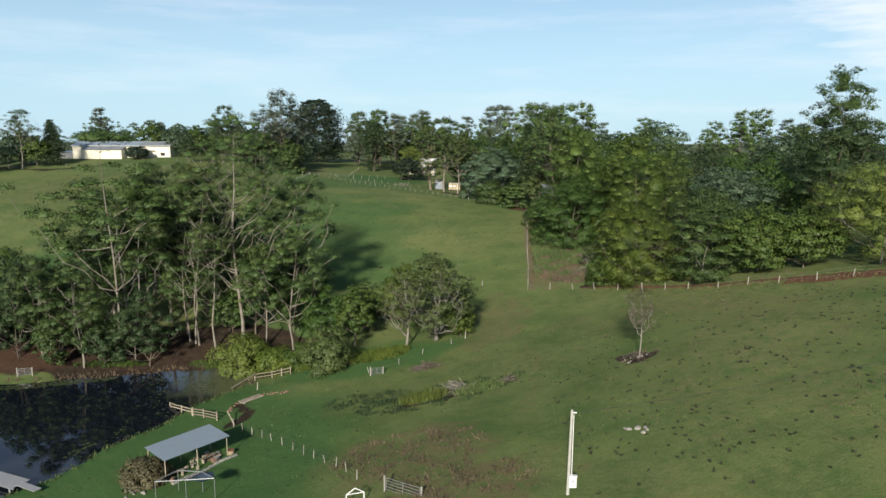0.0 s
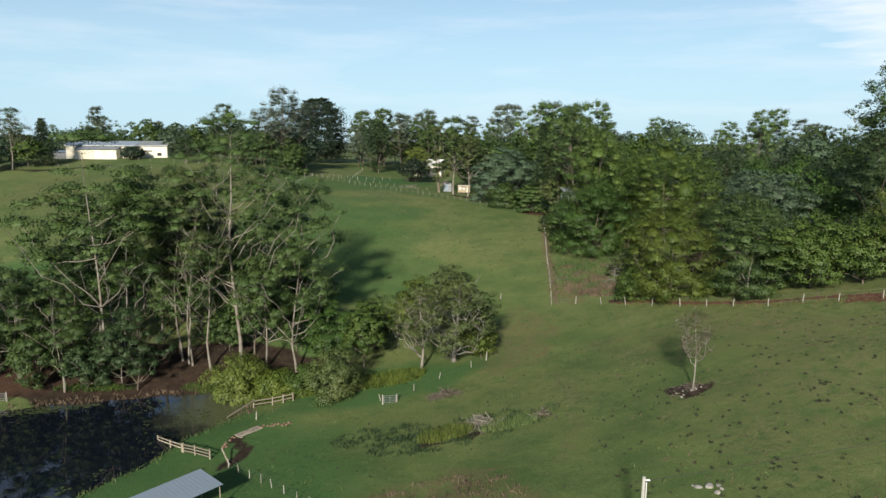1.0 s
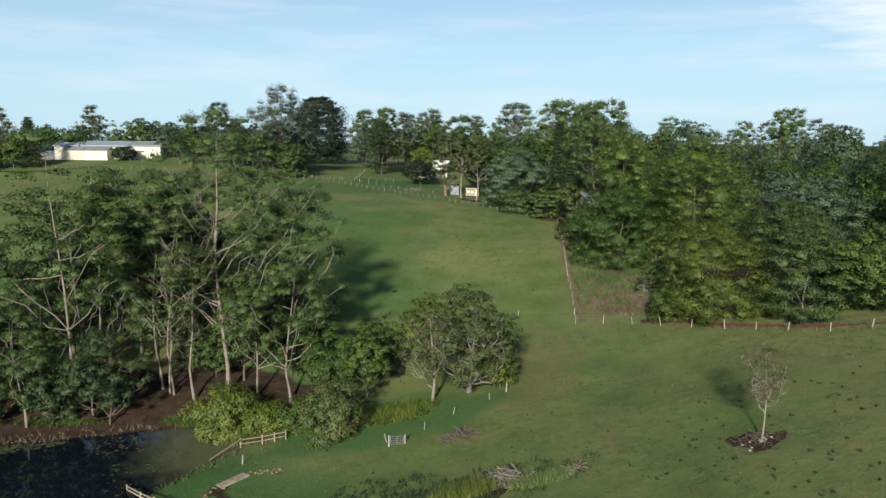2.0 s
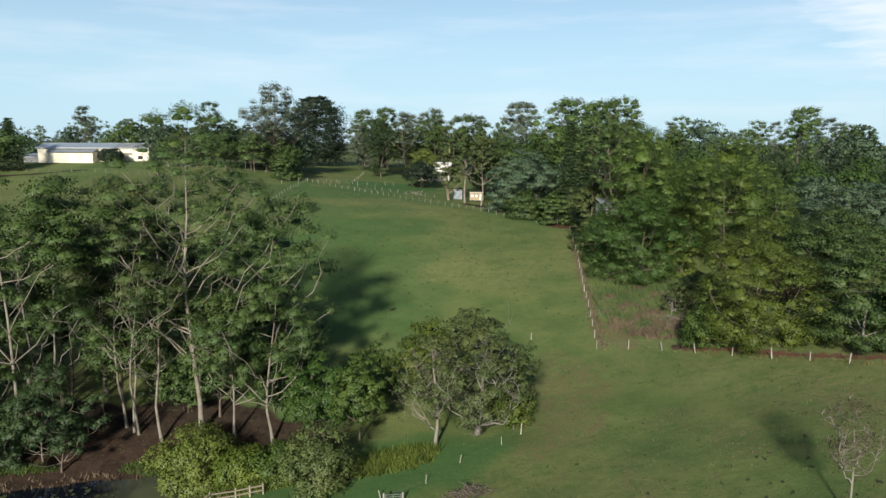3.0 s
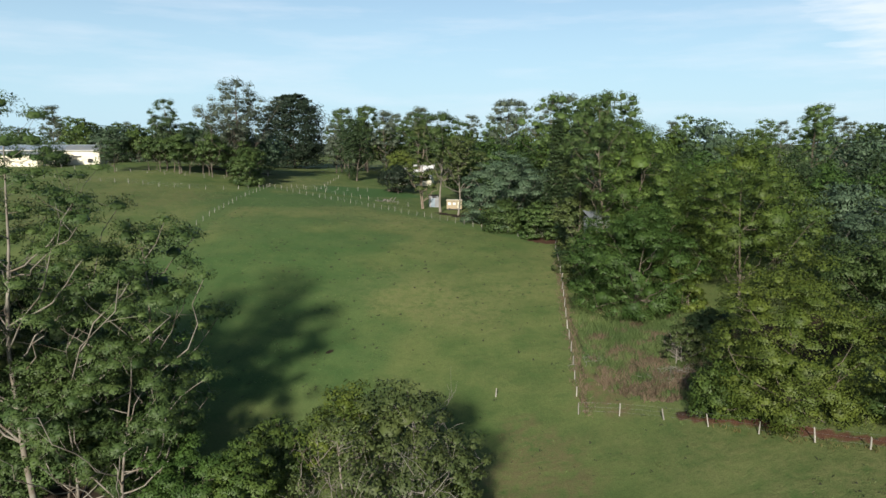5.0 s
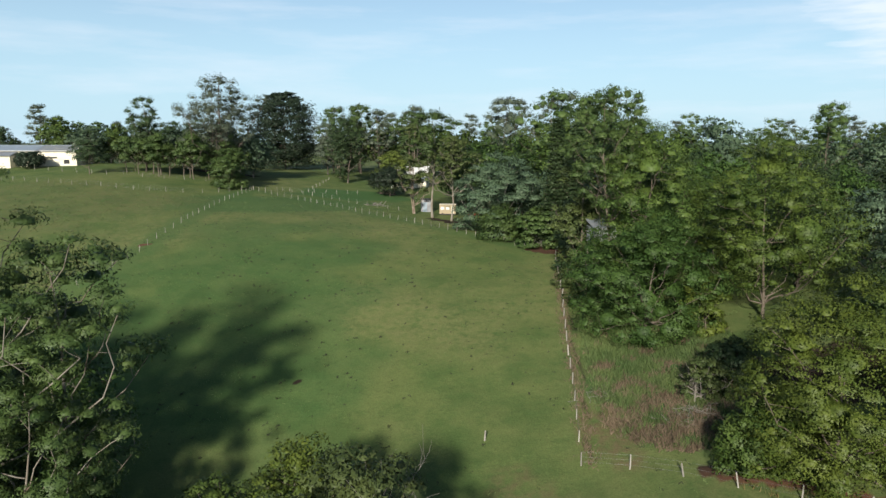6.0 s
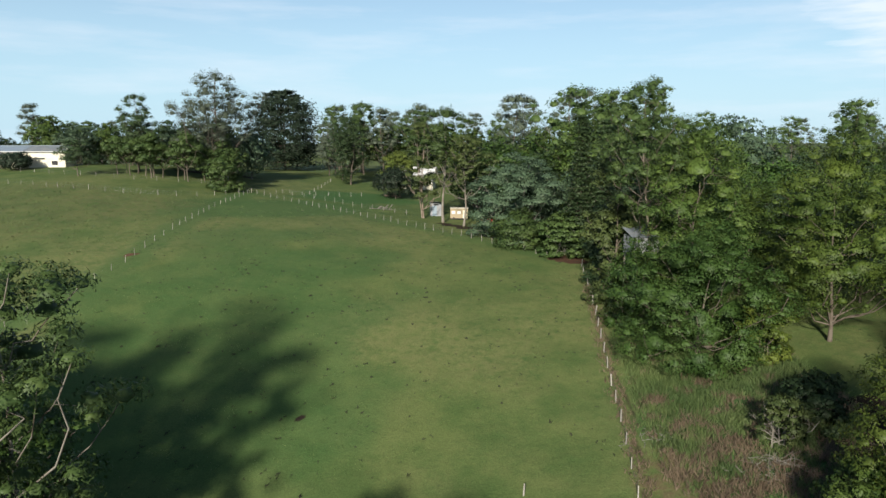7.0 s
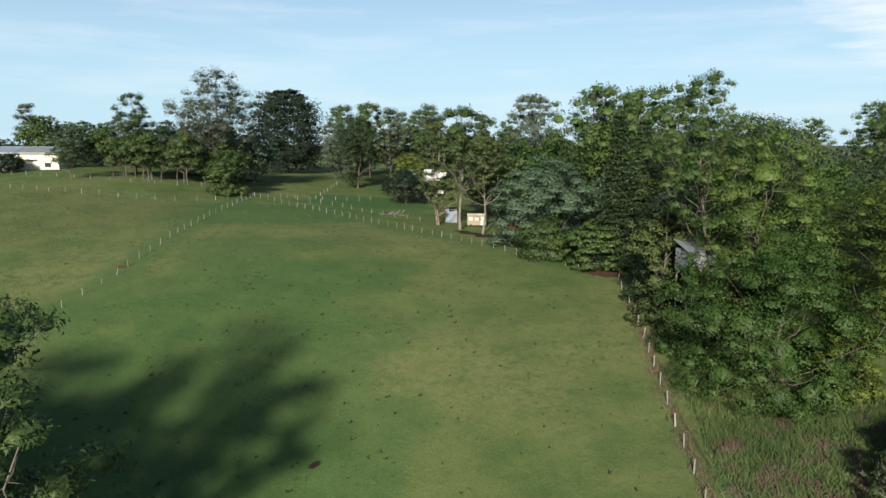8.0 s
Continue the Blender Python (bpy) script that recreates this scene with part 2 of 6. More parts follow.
GRASS_A, GRASS_B, GRASS_C = (0.057, 0.092, 0.028), (0.091, 0.118, 0.039), (0.126, 0.136, 0.053)
GRASS_DARK = (0.035, 0.059, 0.019)
GRASS_LUSH_DIMMED, GRASS_DRY = (0.041, 0.091, 0.028), (0.112, 0.088, 0.047)
SOIL_RED = (0.105, 0.053, 0.034)
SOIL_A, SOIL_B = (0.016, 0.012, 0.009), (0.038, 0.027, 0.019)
PASTURE = ground_material()


POND = 1.3


def water_material():
    """Dark still water, murky green-brown in the shallow corner by the rails."""
    m = bpy.data.materials.new("pond_water")
    m.use_nodes = True
    n, l = m.node_tree.nodes, m.node_tree.links
    b = n["Principled BSDF"]
    b.inputs["IOR"].default_value, b.inputs["Specular IOR Level"].default_value = 1.33, 1.0
    co, t, bp = n.new("ShaderNodeTexCoord"), n.new("ShaderNodeTexNoise"), n.new("ShaderNodeBump")
    t.inputs["Scale"].default_value, t.inputs["Detail"].default_value = 0.5, 4
    bp.inputs["Strength"].default_value, bp.inputs["Distance"].default_value = 0.012, 0.03
    far = n.new("ShaderNodeVectorMath")
    far.operation = "DISTANCE"
    far.inputs[1].default_value = (-28.5, 87.0, POND)
    add = n.new("ShaderNodeMath")
    add.operation = "MULTIPLY_ADD"
    add.inputs[1].default_value = 6.0
    edge = n.new("ShaderNodeMapRange")
    edge.inputs["From Min"].default_value, edge.inputs["From Max"].default_value = 7.0, 12.0
    edge.inputs["To Min"].default_value, edge.inputs["To Max"].default_value = 1.0, 0.0
    mix = n.new("ShaderNodeMixRGB")
    mix.inputs[1].default_value, mix.inputs[2].default_value = (0.004, 0.006, 0.010, 1), (0.060, 0.066, 0.034, 1)
    gloss = n.new("ShaderNodeMapRange")
    gloss.inputs["To Min"].default_value, gloss.inputs["To Max"].default_value = 0.012, 0.25
    l.new(co.outputs["Object"], t.inputs["Vector"])
    l.new(co.outputs["Object"], far.inputs[0])
    l.new(t.outputs["Fac"], add.inputs[0])
    l.new(far.outputs["Value"], add.inputs[2])
    l.new(add.outputs[0], edge.inputs["Value"])
    l.new(edge.outputs["Result"], mix.inputs[0])
    l.new(edge.outputs["Result"], gloss.inputs["Value"])
    l.new(mix.outputs[0], b.inputs["Base Color"])
    l.new(gloss.outputs["Result"], b.inputs["Roughness"])
    l.new(t.outputs["Fac"], bp.inputs["Height"])
    l.new(bp.outputs["Normal"], b.inputs["Normal"])
    return m


WATER = water_material()

# ---- land ----
LAND_X, LAND_Y, LAND_SOFT = np.arange(-120, 121, 40.0), np.arange(20, 301, 40.0), 26.0
LAND = np.array([
    [-1.4, 2.2, 2.8, 6.7, 12.0, 19.4, 27.2],
    [-0.1, -1.6, -0.4, 4.9, 18.5, 24.7, 25.1],
    [5.9, 2.5, 0.4, -0.3, 13.7, 21.9, 21.9],
    [14.9, 15.2, 15.6, 14.0, 15.1, 18.0, 19.2],
    [17.8, 23.3, 21.3, 19.5, 17.7, 17.2, 17.9],
    [23.4, 28.5, 20.5, 17.9, 18.8, 18.3, 18.0],
    [30.7, 29.6, 22.3, 18.1, 20.0, 20.0, 18.8],
    [21.4, 23.0, 23.5, 22.1, 22.8, 21.6, 19.7],
])


def smooth(a, b, v):
    t = np.clip((v - a) / (b - a), 0, 1)
    return t * t * (3 - 2 * t)


def wobble(x, y, size, seed=0.0):
    """A cheap smooth noise of -1 to 1 over arrays."""
    u, v = x / size, y / size
    return (np.sin(1.7 * u + 0.9 * v + seed) + np.sin(-0.8 * u + 2.1 * v + 1.3 + 2 * seed)
            + 0.6 * np.sin(3.3 * u - 1.9 * v + 4 * seed) + 0.6 * np.sin(2.2 * u + 3.7 * v + 2.2 + seed)) / 3.2


def shore(x, y):
    """Distance from the pond's edge: negative in the water."""
    e = wobble(x, y, 3.0, 0.7) * 0.7
    sides = np.stack([0.912 * x - 0.409 * y + 59.0, -0.27 * x + 0.963 * y - 97.3, -x - 88.0, 36.0 - y])
    return np.minimum(np.log(np.sum(np.exp(np.clip(sides, -80, 80) / 2.2), axis=0)) * 2.2, 60.0) + e


def land(x, y):
    """Height of the ground, for numbers or arrays."""
    x, y = np.asarray(x, float), np.asarray(y, float)
    cx, cy = np.clip(x, -130, 130), np.clip(y, 10, 310)
    wx = np.exp(-((cx[..., None] - LAND_X) ** 2) / (2 * LAND_SOFT ** 2))
    wy = np.exp(-((cy[..., None] - LAND_Y) ** 2) / (2 * LAND_SOFT ** 2))
    z = np.einsum("...j,ji,...i->...", wy, LAND, wx) / (wx.sum(-1) * wy.sum(-1))
    z = z + 0.12 * wobble(x, y, 6.0) + 0.05 * wobble(x, y, 1.7, 2.0)
    far = smooth(330, 900, np.hypot(x, y - 120))
    z = z * (1 - far) + far * (17 + 6 * wobble(x, y, 260.0, 1.0))
    d = shore(x, y)
    bank = POND + np.where(d < 0, 0.3 * np.maximum(d, -4), 0.1 * d)
    k = smooth(0, 9, d)
    return bank * (1 - k) + z * k


def spot(x, y, cx, cy, rx, ry, turn=0.0, rough=0.25, seed=0.0):
    """1 in an uneven oval patch, 0 outside it."""
    c, s = math.cos(turn), math.sin(turn)
    u, v = ((x - cx) * c + (y - cy) * s) / rx, (-(x - cx) * s + (y - cy) * c) / ry
    r = np.hypot(u, v) + rough * wobble(x, y, 0.3 * min(rx, ry) + 0.6, seed)
    return 1 - smooth(0.75, 1.15, r)


def along(x, y, route, width, seed=0.0):
    """1 near a line of points, 0 away from it."""
    best = np.full(x.shape, 1e9)
    for (ax, ay), (bx, by) in zip(route, route[1:]):
        k = np.clip(((x - ax) * (bx - ax) + (y - ay) * (by - ay)) / ((bx - ax) ** 2 + (by - ay) ** 2), 0, 1)
        best = np.minimum(best, np.hypot(x - ax - k * (bx - ax), y - ay - k * (by - ay)))
    return 1 - smooth(0.5, 1.2, best / width + 0.3 * wobble(x, y, 1.2, seed))


FENCE_TOP = [(-44.7, 222.2), (-37.5, 216.6), (-31.6, 212.6), (-23.1, 205.7), (-15.1, 197.4), (-6.8, 189.0), (1.3, 181.4), (7.2, 175.8), (12.1, 170.8), (16.0, 167.2)]
FENCE_SIDE = [(19.6, 162.4), (18.8, 153.7), (17.3, 140.0), (16.2, 129.5), (15.3, 120.0), (14.0, 109.2)]
FENCE_LOW = [(14.0, 109.2), (19.3, 107.0), (22.8, 104.2), (27.1, 100.3), (32.0, 95.8), (36.0, 91.3), (41.6, 87.2), (48.0, 83.2), (60.0, 77.0), (78.0, 70.0)]
FENCE_LEFT = [(-44.7, 222.2), (-44.6, 204.0), (-43.7, 178.2), (-43.4, 158.2), (-44.9, 149.2), (-47.5, 141.0), (-52.0, 128.0), (-56.0, 116.0)]
FENCE_HILL = [(-125.0, 222.0), (-96.1, 213.9), (-80.8, 207.3), (-67.9, 204.6), (-57.0, 205.0), (-50.0, 210.0), (-44.7, 222.2)]
FENCE_ROW = [(-104.0, 232.0), (-92.0, 227.0), (-77.7, 223.4), (-70.8, 222.6), (-64.3, 224.2), (-57.6, 227.3), (-44.7, 222.2)]
FENCE_YARD = [(-44.7, 222.2), (-38.9, 227.1), (-32.5, 229.5), (-26.7, 233.0), (-20.0, 238.0)]
FENCE_YARD_LOW = [(-38.9, 227.1), (-30.6, 222.8), (-25.5, 219.7), (-16.9, 211.6), (-8.0, 205.0)]
FENCE_UP = [(-33.2, 231.0), (-33.8, 249.5), (-34.9, 272.5)]
FENCE_POND = [(-22.8, 69.8), (-19.3, 66.6), (-16.5, 64.0), (-13.8, 61.2), (-11.2, 58.5), (-8.6, 55.7), (-6.0, 51.9)]


def steps(spans):
    out = []
    for a, b, d in spans:
        out += list(np.arange(a, b, d))
    return np.array(out + [spans[-1][1]])


def ground_sheet():
    xs = steps([(-3000, -600, 200), (-600, -200, 25), (-200, -75, 4), (-75, 65, 0.9), (65, 150, 3), (150, 600, 25), (600, 3001, 200)])
    ys = steps([(-1500, -100, 100), (-100, 30, 8), (30, 180, 0.9), (180, 290, 2.2), (290, 700, 20), (700, 4601, 150)])
    gx, gy = np.meshgrid(xs, ys)
    gz = land(gx, gy)
    nx, ny = len(xs), len(ys)
    i = np.arange(nx * ny).reshape(ny, nx)
    quads = np.stack([i[:-1, :-1], i[:-1, 1:], i[1:, 1:], i[1:, :-1]], -1).reshape(-1, 4)
    me = bpy.data.meshes.new("ground")
    me.from_pydata(np.stack([gx, gy, gz], -1).reshape(-1, 3).tolist(), [], quads.tolist())
    x, y = gx.ravel(), gy.ravel()
    soil = np.maximum.reduce([
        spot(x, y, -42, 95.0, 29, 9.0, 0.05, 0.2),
        spot(x, y, -14, 88.5, 3.2, 1.8, 0.5, 0.3, 1.0) * 0.9,
        along(x, y, [(22.5, 106.0), (28.0, 101.7), (36.9, 93.1), (42.4, 89.2), (49.5, 85), (60.5, 79.4), (78.5, 72.8)], 1.0, 1.0) * 0.72,
        spot(x, y, 50, 82.5, 8, 1.7, -0.5, 0.3, 3.0) * 0.85,
        spot(x, y, 18.0, 166.0, 3.4, 2.0, -0.4, 0.2),
        along(x, y, [(14.9, 110), (16.3, 121), (17.1, 130), (18.2, 140)], 0.5, 2.0) * 0.55,
        spot(x, y, 21.2, 70.3, 2.3, 1.6, 0, 0.3, 2.0),
        spot(x, y, 3, 190.5, 6, 2.2, -0.7, 0.3) * 0.8,
        spot(x, y, 38, 117, 10, 6, 0.4, 0.3, 5.0) * 0.7,
        spot(x, y, -44.0, 162.0, 1.2, 0.6, 0.4), spot(x, y, -12.0, 125.3, 0.9, 0.45, 0.3), spot(x, y, -14.0, 241, 3, 1.5),
        spot(x, y, 0.5, 71.2, 6.5, 1.9, 0.25, 0.4, 1.0) * 0.62,
        along(x, y, [(-24.5, 77), (-22, 73.5), (-23.5, 70)], 1.1, 1.0) * 0.7,
        spot(x, y, -62, 250, 12, 4, 0.2) * 0.8,
        along(x, y, [(-160, 224), (-130, 216), (-108, 222)], 1.6) * 0.8,
    ])
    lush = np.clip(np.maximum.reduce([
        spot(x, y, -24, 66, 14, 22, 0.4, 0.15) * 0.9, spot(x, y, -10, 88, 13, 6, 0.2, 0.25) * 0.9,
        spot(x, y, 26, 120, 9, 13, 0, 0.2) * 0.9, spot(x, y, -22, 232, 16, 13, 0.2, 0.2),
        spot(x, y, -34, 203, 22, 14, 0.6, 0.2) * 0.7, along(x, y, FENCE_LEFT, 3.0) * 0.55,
        # the (-24, 142) oval: greener grass, with the left paddock's shade painted in
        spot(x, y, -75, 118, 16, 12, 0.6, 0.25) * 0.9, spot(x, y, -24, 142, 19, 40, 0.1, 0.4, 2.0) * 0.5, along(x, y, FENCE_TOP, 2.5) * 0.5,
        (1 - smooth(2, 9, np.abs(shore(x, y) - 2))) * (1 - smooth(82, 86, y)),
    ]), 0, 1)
    dry = np.clip(np.maximum.reduce([
        spot(x, y, -3, 57, 8, 6, 0.2, 0.5) * 0.75, spot(x, y, 2, 49, 7, 4, 0.2, 0.5, 1.0) * 0.8,
        spot(x, y, 8, 98, 5, 12, -0.2, 0.4, 2.0) * 0.6, spot(x, y, 30, 82, 16, 6, -0.5, 0.5, 3.0) * 0.25,
        spot(x, y, 35, 62, 16, 14, 0.3, 0.5, 4.0) * 0.15, spot(x, y, -85, 185, 38, 26, 0.3, 0.3) * 0.32,
        spot(x, y, 17.6, 113.5, 2.6, 5.5, 0.0, 0.4) * 0.9, along(x, y, [(10, 84), (11.5, 76), (10, 68), (8, 62)], 0.5) * 0.6,
    ]), 0, 1)
    red = np.clip(smooth(12, 22, x) * (1 - smooth(104, 107, y)) * smooth(74, 78, y + 0.4 * x - 8) + 0.45 * spot(x, y, 17.5, 165.2, 6, 5)
                  + 0.35 * spot(x, y, -62, 92, 9, 5) + 0.1 * spot(x, y, -38, 93, 16, 5) + 0.9 * spot(x, y, -44, 162, 4, 4), 0, 1)
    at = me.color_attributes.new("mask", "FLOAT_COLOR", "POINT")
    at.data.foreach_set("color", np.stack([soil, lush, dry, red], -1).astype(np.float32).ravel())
    me.shade_smooth()
    me.materials.append(PASTURE)
    return tagged(new("ground", me), "rolling green pasture with dry patches and red bare earth", "ground", kind="structure")


ground_sheet()


def pond_sheet():
    ang = np.linspace(0, 2 * math.pi, 160, endpoint=False)
    lo, hi = np.zeros(160), np.full(160, 60.0)
    cx, cy = -52.0, 70.0
    for _ in range(30):
        r = (lo + hi) / 2
        wet = shore(cx + r * np.cos(ang), cy + r * np.sin(ang)) < 0.6
        lo, hi = np.where(wet, r, lo), np.where(wet, hi, r)
    bm = bmesh.new()
    bm.faces.new([bm.verts.new((cx + r * math.cos(a), cy + r * math.sin(a), POND)) for a, r in zip(ang, lo)])
    bmesh.ops.triangulate(bm, faces=bm.faces[:])
    me = bpy.data.meshes.new("pond_water")
    bm.to_mesh(me)
    bm.free()
    me.materials.append(WATER)
    return tagged(new("pond_water", me), "dark still pond water reflecting trees and sky", "water", kind="structure")


pond_sheet()

# ---- trees ----
class Soup:
    """Gathers faces (quads of tubes, or triangles of leaves) and makes one mesh of them."""

    def __init__(self):
        self.v, self.f, self.n, self.nrm = [], [], 0, []

    def add(self, v, f):
        self.v.append(np.asarray(v, np.float32))
        self.f.append(np.asarray(f, np.int32) + self.n)
        self.n += len(v)

    def tube(self, pts, rad, sides=6):
        pts = np.asarray(pts, float)
        way = np.gradient(pts, axis=0)
        way /= np.linalg.norm(way, axis=1)[:, None] + 1e-9
        side = np.cross(way, [0.31, 0.95, 0.05])
        side /= np.linalg.norm(side, axis=1)[:, None] + 1e-9
        up = np.cross(way, side)
        a = np.linspace(0, 2 * math.pi, sides, endpoint=False)
        ring = side[:, None] * np.cos(a)[None, :, None] + up[:, None] * np.sin(a)[None, :, None]
        v = pts[:, None] + ring * np.asarray(rad)[:, None, None]
        i = np.arange(len(pts) * sides).reshape(-1, sides)
        j = np.roll(i, -1, axis=1)
        self.add(v.reshape(-1, 3), np.stack([i[:-1], j[:-1], j[1:], i[1:]], -1).reshape(-1, 4))

    def leaves(self, p, nrm, length, width, rng, hang=0.0, soft_n=None):
        """Three-cornered leaf sprays at p, facing nrm; hang: how far they droop; soft_n: the way their clump faces, which rounds the shading."""
        k = len(p)
        nrm = nrm / (np.linalg.norm(nrm, axis=1)[:, None] + 1e-9)
        r = rng.normal(size=(k, 3))
        r[:, 2] -= hang * 2
        a = r - nrm * np.sum(r * nrm, 1)[:, None]
        a /= np.linalg.norm(a, axis=1)[:, None] + 1e-9
        b = np.cross(nrm, a)
        s = rng.uniform(0.6, 1.4, size=(k, 1))
        a, b = a * s * length / 2, b * s * width / 2
        skew = a * rng.uniform(-0.8, 0.3, size=(k, 1))
        v = np.stack([p - a - b * 0.8, p + a, p + b + skew], 1).reshape(-1, 3)
        self.add(v, np.arange(3 * k).reshape(k, 3))
        w = nrm if soft_n is None else 0.84 * soft_n / (np.linalg.norm(soft_n, axis=1)[:, None] + 1e-9) + 0.22 * nrm
        w = w / (np.linalg.norm(w, axis=1)[:, None] + 1e-9)
        self.nrm.append(np.repeat(w, 3, axis=0).astype(np.float32))

    def mesh(self, name, mat, smooth_it=False):
        v, f = np.concatenate(self.v), np.concatenate(self.f)
        sides = f.shape[1]
        me = bpy.data.meshes.new(name)
        me.vertices.add(len(v))
        me.vertices.foreach_set("co", v.ravel())
        me.loops.add(f.size)
        me.loops.foreach_set("vertex_index", f.ravel())
        me.polygons.add(len(f))
        me.polygons.foreach_set("loop_start", np.arange(0, f.size, sides, dtype=np.int32))
        me.polygons.foreach_set("use_smooth", np.full(len(f), smooth_it or bool(self.nrm)))
        me.update(calc_edges=True)
        if self.nrm:
            me.normals_split_custom_set_from_vertices(np.concatenate(self.nrm))
        me.materials.append(mat)
        return me


def limb(soup, a, b, r0, r1, rng, bend=0.12, rise=0.15, sides=5, k=6, kink=0.025):
    """A curved, tapering branch from a to b. Returns its points."""
    a, b = np.asarray(a, float), np.asarray(b, float)
    t = np.linspace(0, 1, k)
    d = np.linalg.norm(b - a)
    off = rng.normal(size=3) * bend * d
    p = a + (b - a) * t[:, None] + off * (np.sin(t * math.pi) * 1.0)[:, None]
    p[:, 2] -= rise * d * np.sin(t * math.pi) * 0.6
    p[1:-1] += rng.normal(size=(k - 2, 3)) * kink * d
    soup.tube(p, r0 + (r1 - r0) * t ** 0.8, sides)
    return p


def ball():
    bm = bmesh.new()
    bmesh.ops.create_icosphere(bm, subdivisions=1, radius=1.0)
    out = np.array([v.co[:] for v in bm.verts]), np.array([[v.index for v in f.verts] for f in bm.faces])
    bm.free()
    return out


BALL_V, BALL_F = ball()


def lump_core(soup, c, r, rng, flat, mid):
    """The packed inner twigs and leaves of a clump, uneven, flat below; the sprays stand out round it."""
    d = BALL_V @ np.linalg.qr(rng.normal(size=(3, 3)))[0]
    k = r * (0.92 + 0.14 * np.sin(3.1 * d[:, :1] + rng.uniform(0, 6)) + rng.uniform(-0.1, 0.1, size=(len(d), 1)))
    w = d * np.array([1, 1, flat])
    w[:, 2] = np.where(w[:, 2] < 0, w[:, 2] * 0.5, w[:, 2])
    n = d + np.array([0, 0, 0.2]) + 0.35 * (np.asarray(c) - mid) / (np.linalg.norm(np.asarray(c) - mid) + 1e-6)
    n /= np.linalg.norm(n, axis=1)[:, None] + 1e-9
    soup.add(np.asarray(c) + w * k, BALL_F)
    soup.nrm.append(n.astype(np.float32))


def lump_leaves(soup, c, r, count, rng, size, flat=1.0, slim=0.6, hang=0.0, core=0.1, out=0.6, mid=None, fuzz=0.22, turn_out=0.3, below=0.45):
    """One clump: sprays on the upper shell of a squashed, uneven ball. mid: the crown's middle, from which the clump faces away."""
    d = rng.normal(size=(count, 3))
    d[:, 2] = np.where(d[:, 2] < 0, d[:, 2] * below, d[:, 2]) + 0.25
    d /= np.linalg.norm(d, axis=1)[:, None]
    away = None
    if mid is not None:
        away = (np.asarray(c) - mid) / (np.linalg.norm(np.asarray(c) - mid) + 1e-6)
        d += turn_out * away
        d /= np.linalg.norm(d, axis=1)[:, None] + 1e-9
    ph = rng.uniform(0, 6.28, 3)
    lumpy = 1 + 0.2 * np.sin(4 * d[:, 0] + ph[0]) * np.sin(4 * d[:, 1] + ph[1]) + 0.12 * np.sin(7 * d[:, 2] + 5 * d[:, 0] + ph[2])
    rad = r * lumpy * np.where(rng.uniform(size=count) < core, rng.uniform(0.3, 0.85, count), rng.uniform(1 - fuzz, 1 + 0.45 * fuzz, count))
    p = np.asarray(c) + d * rad[:, None] * np.array([1, 1, flat])
    nrm = d * out + rng.normal(size=(count, 3)) * 0.42 + np.array([0, 0, 0.28])
    round_n = d * np.array([1, 1, 1 / max(flat, 0.5)]) + np.array([0, 0, 0.2])
    if away is not None:
        round_n = round_n + 0.35 * away
    soup.leaves(p, nrm, size, size * slim, rng, hang, round_n)


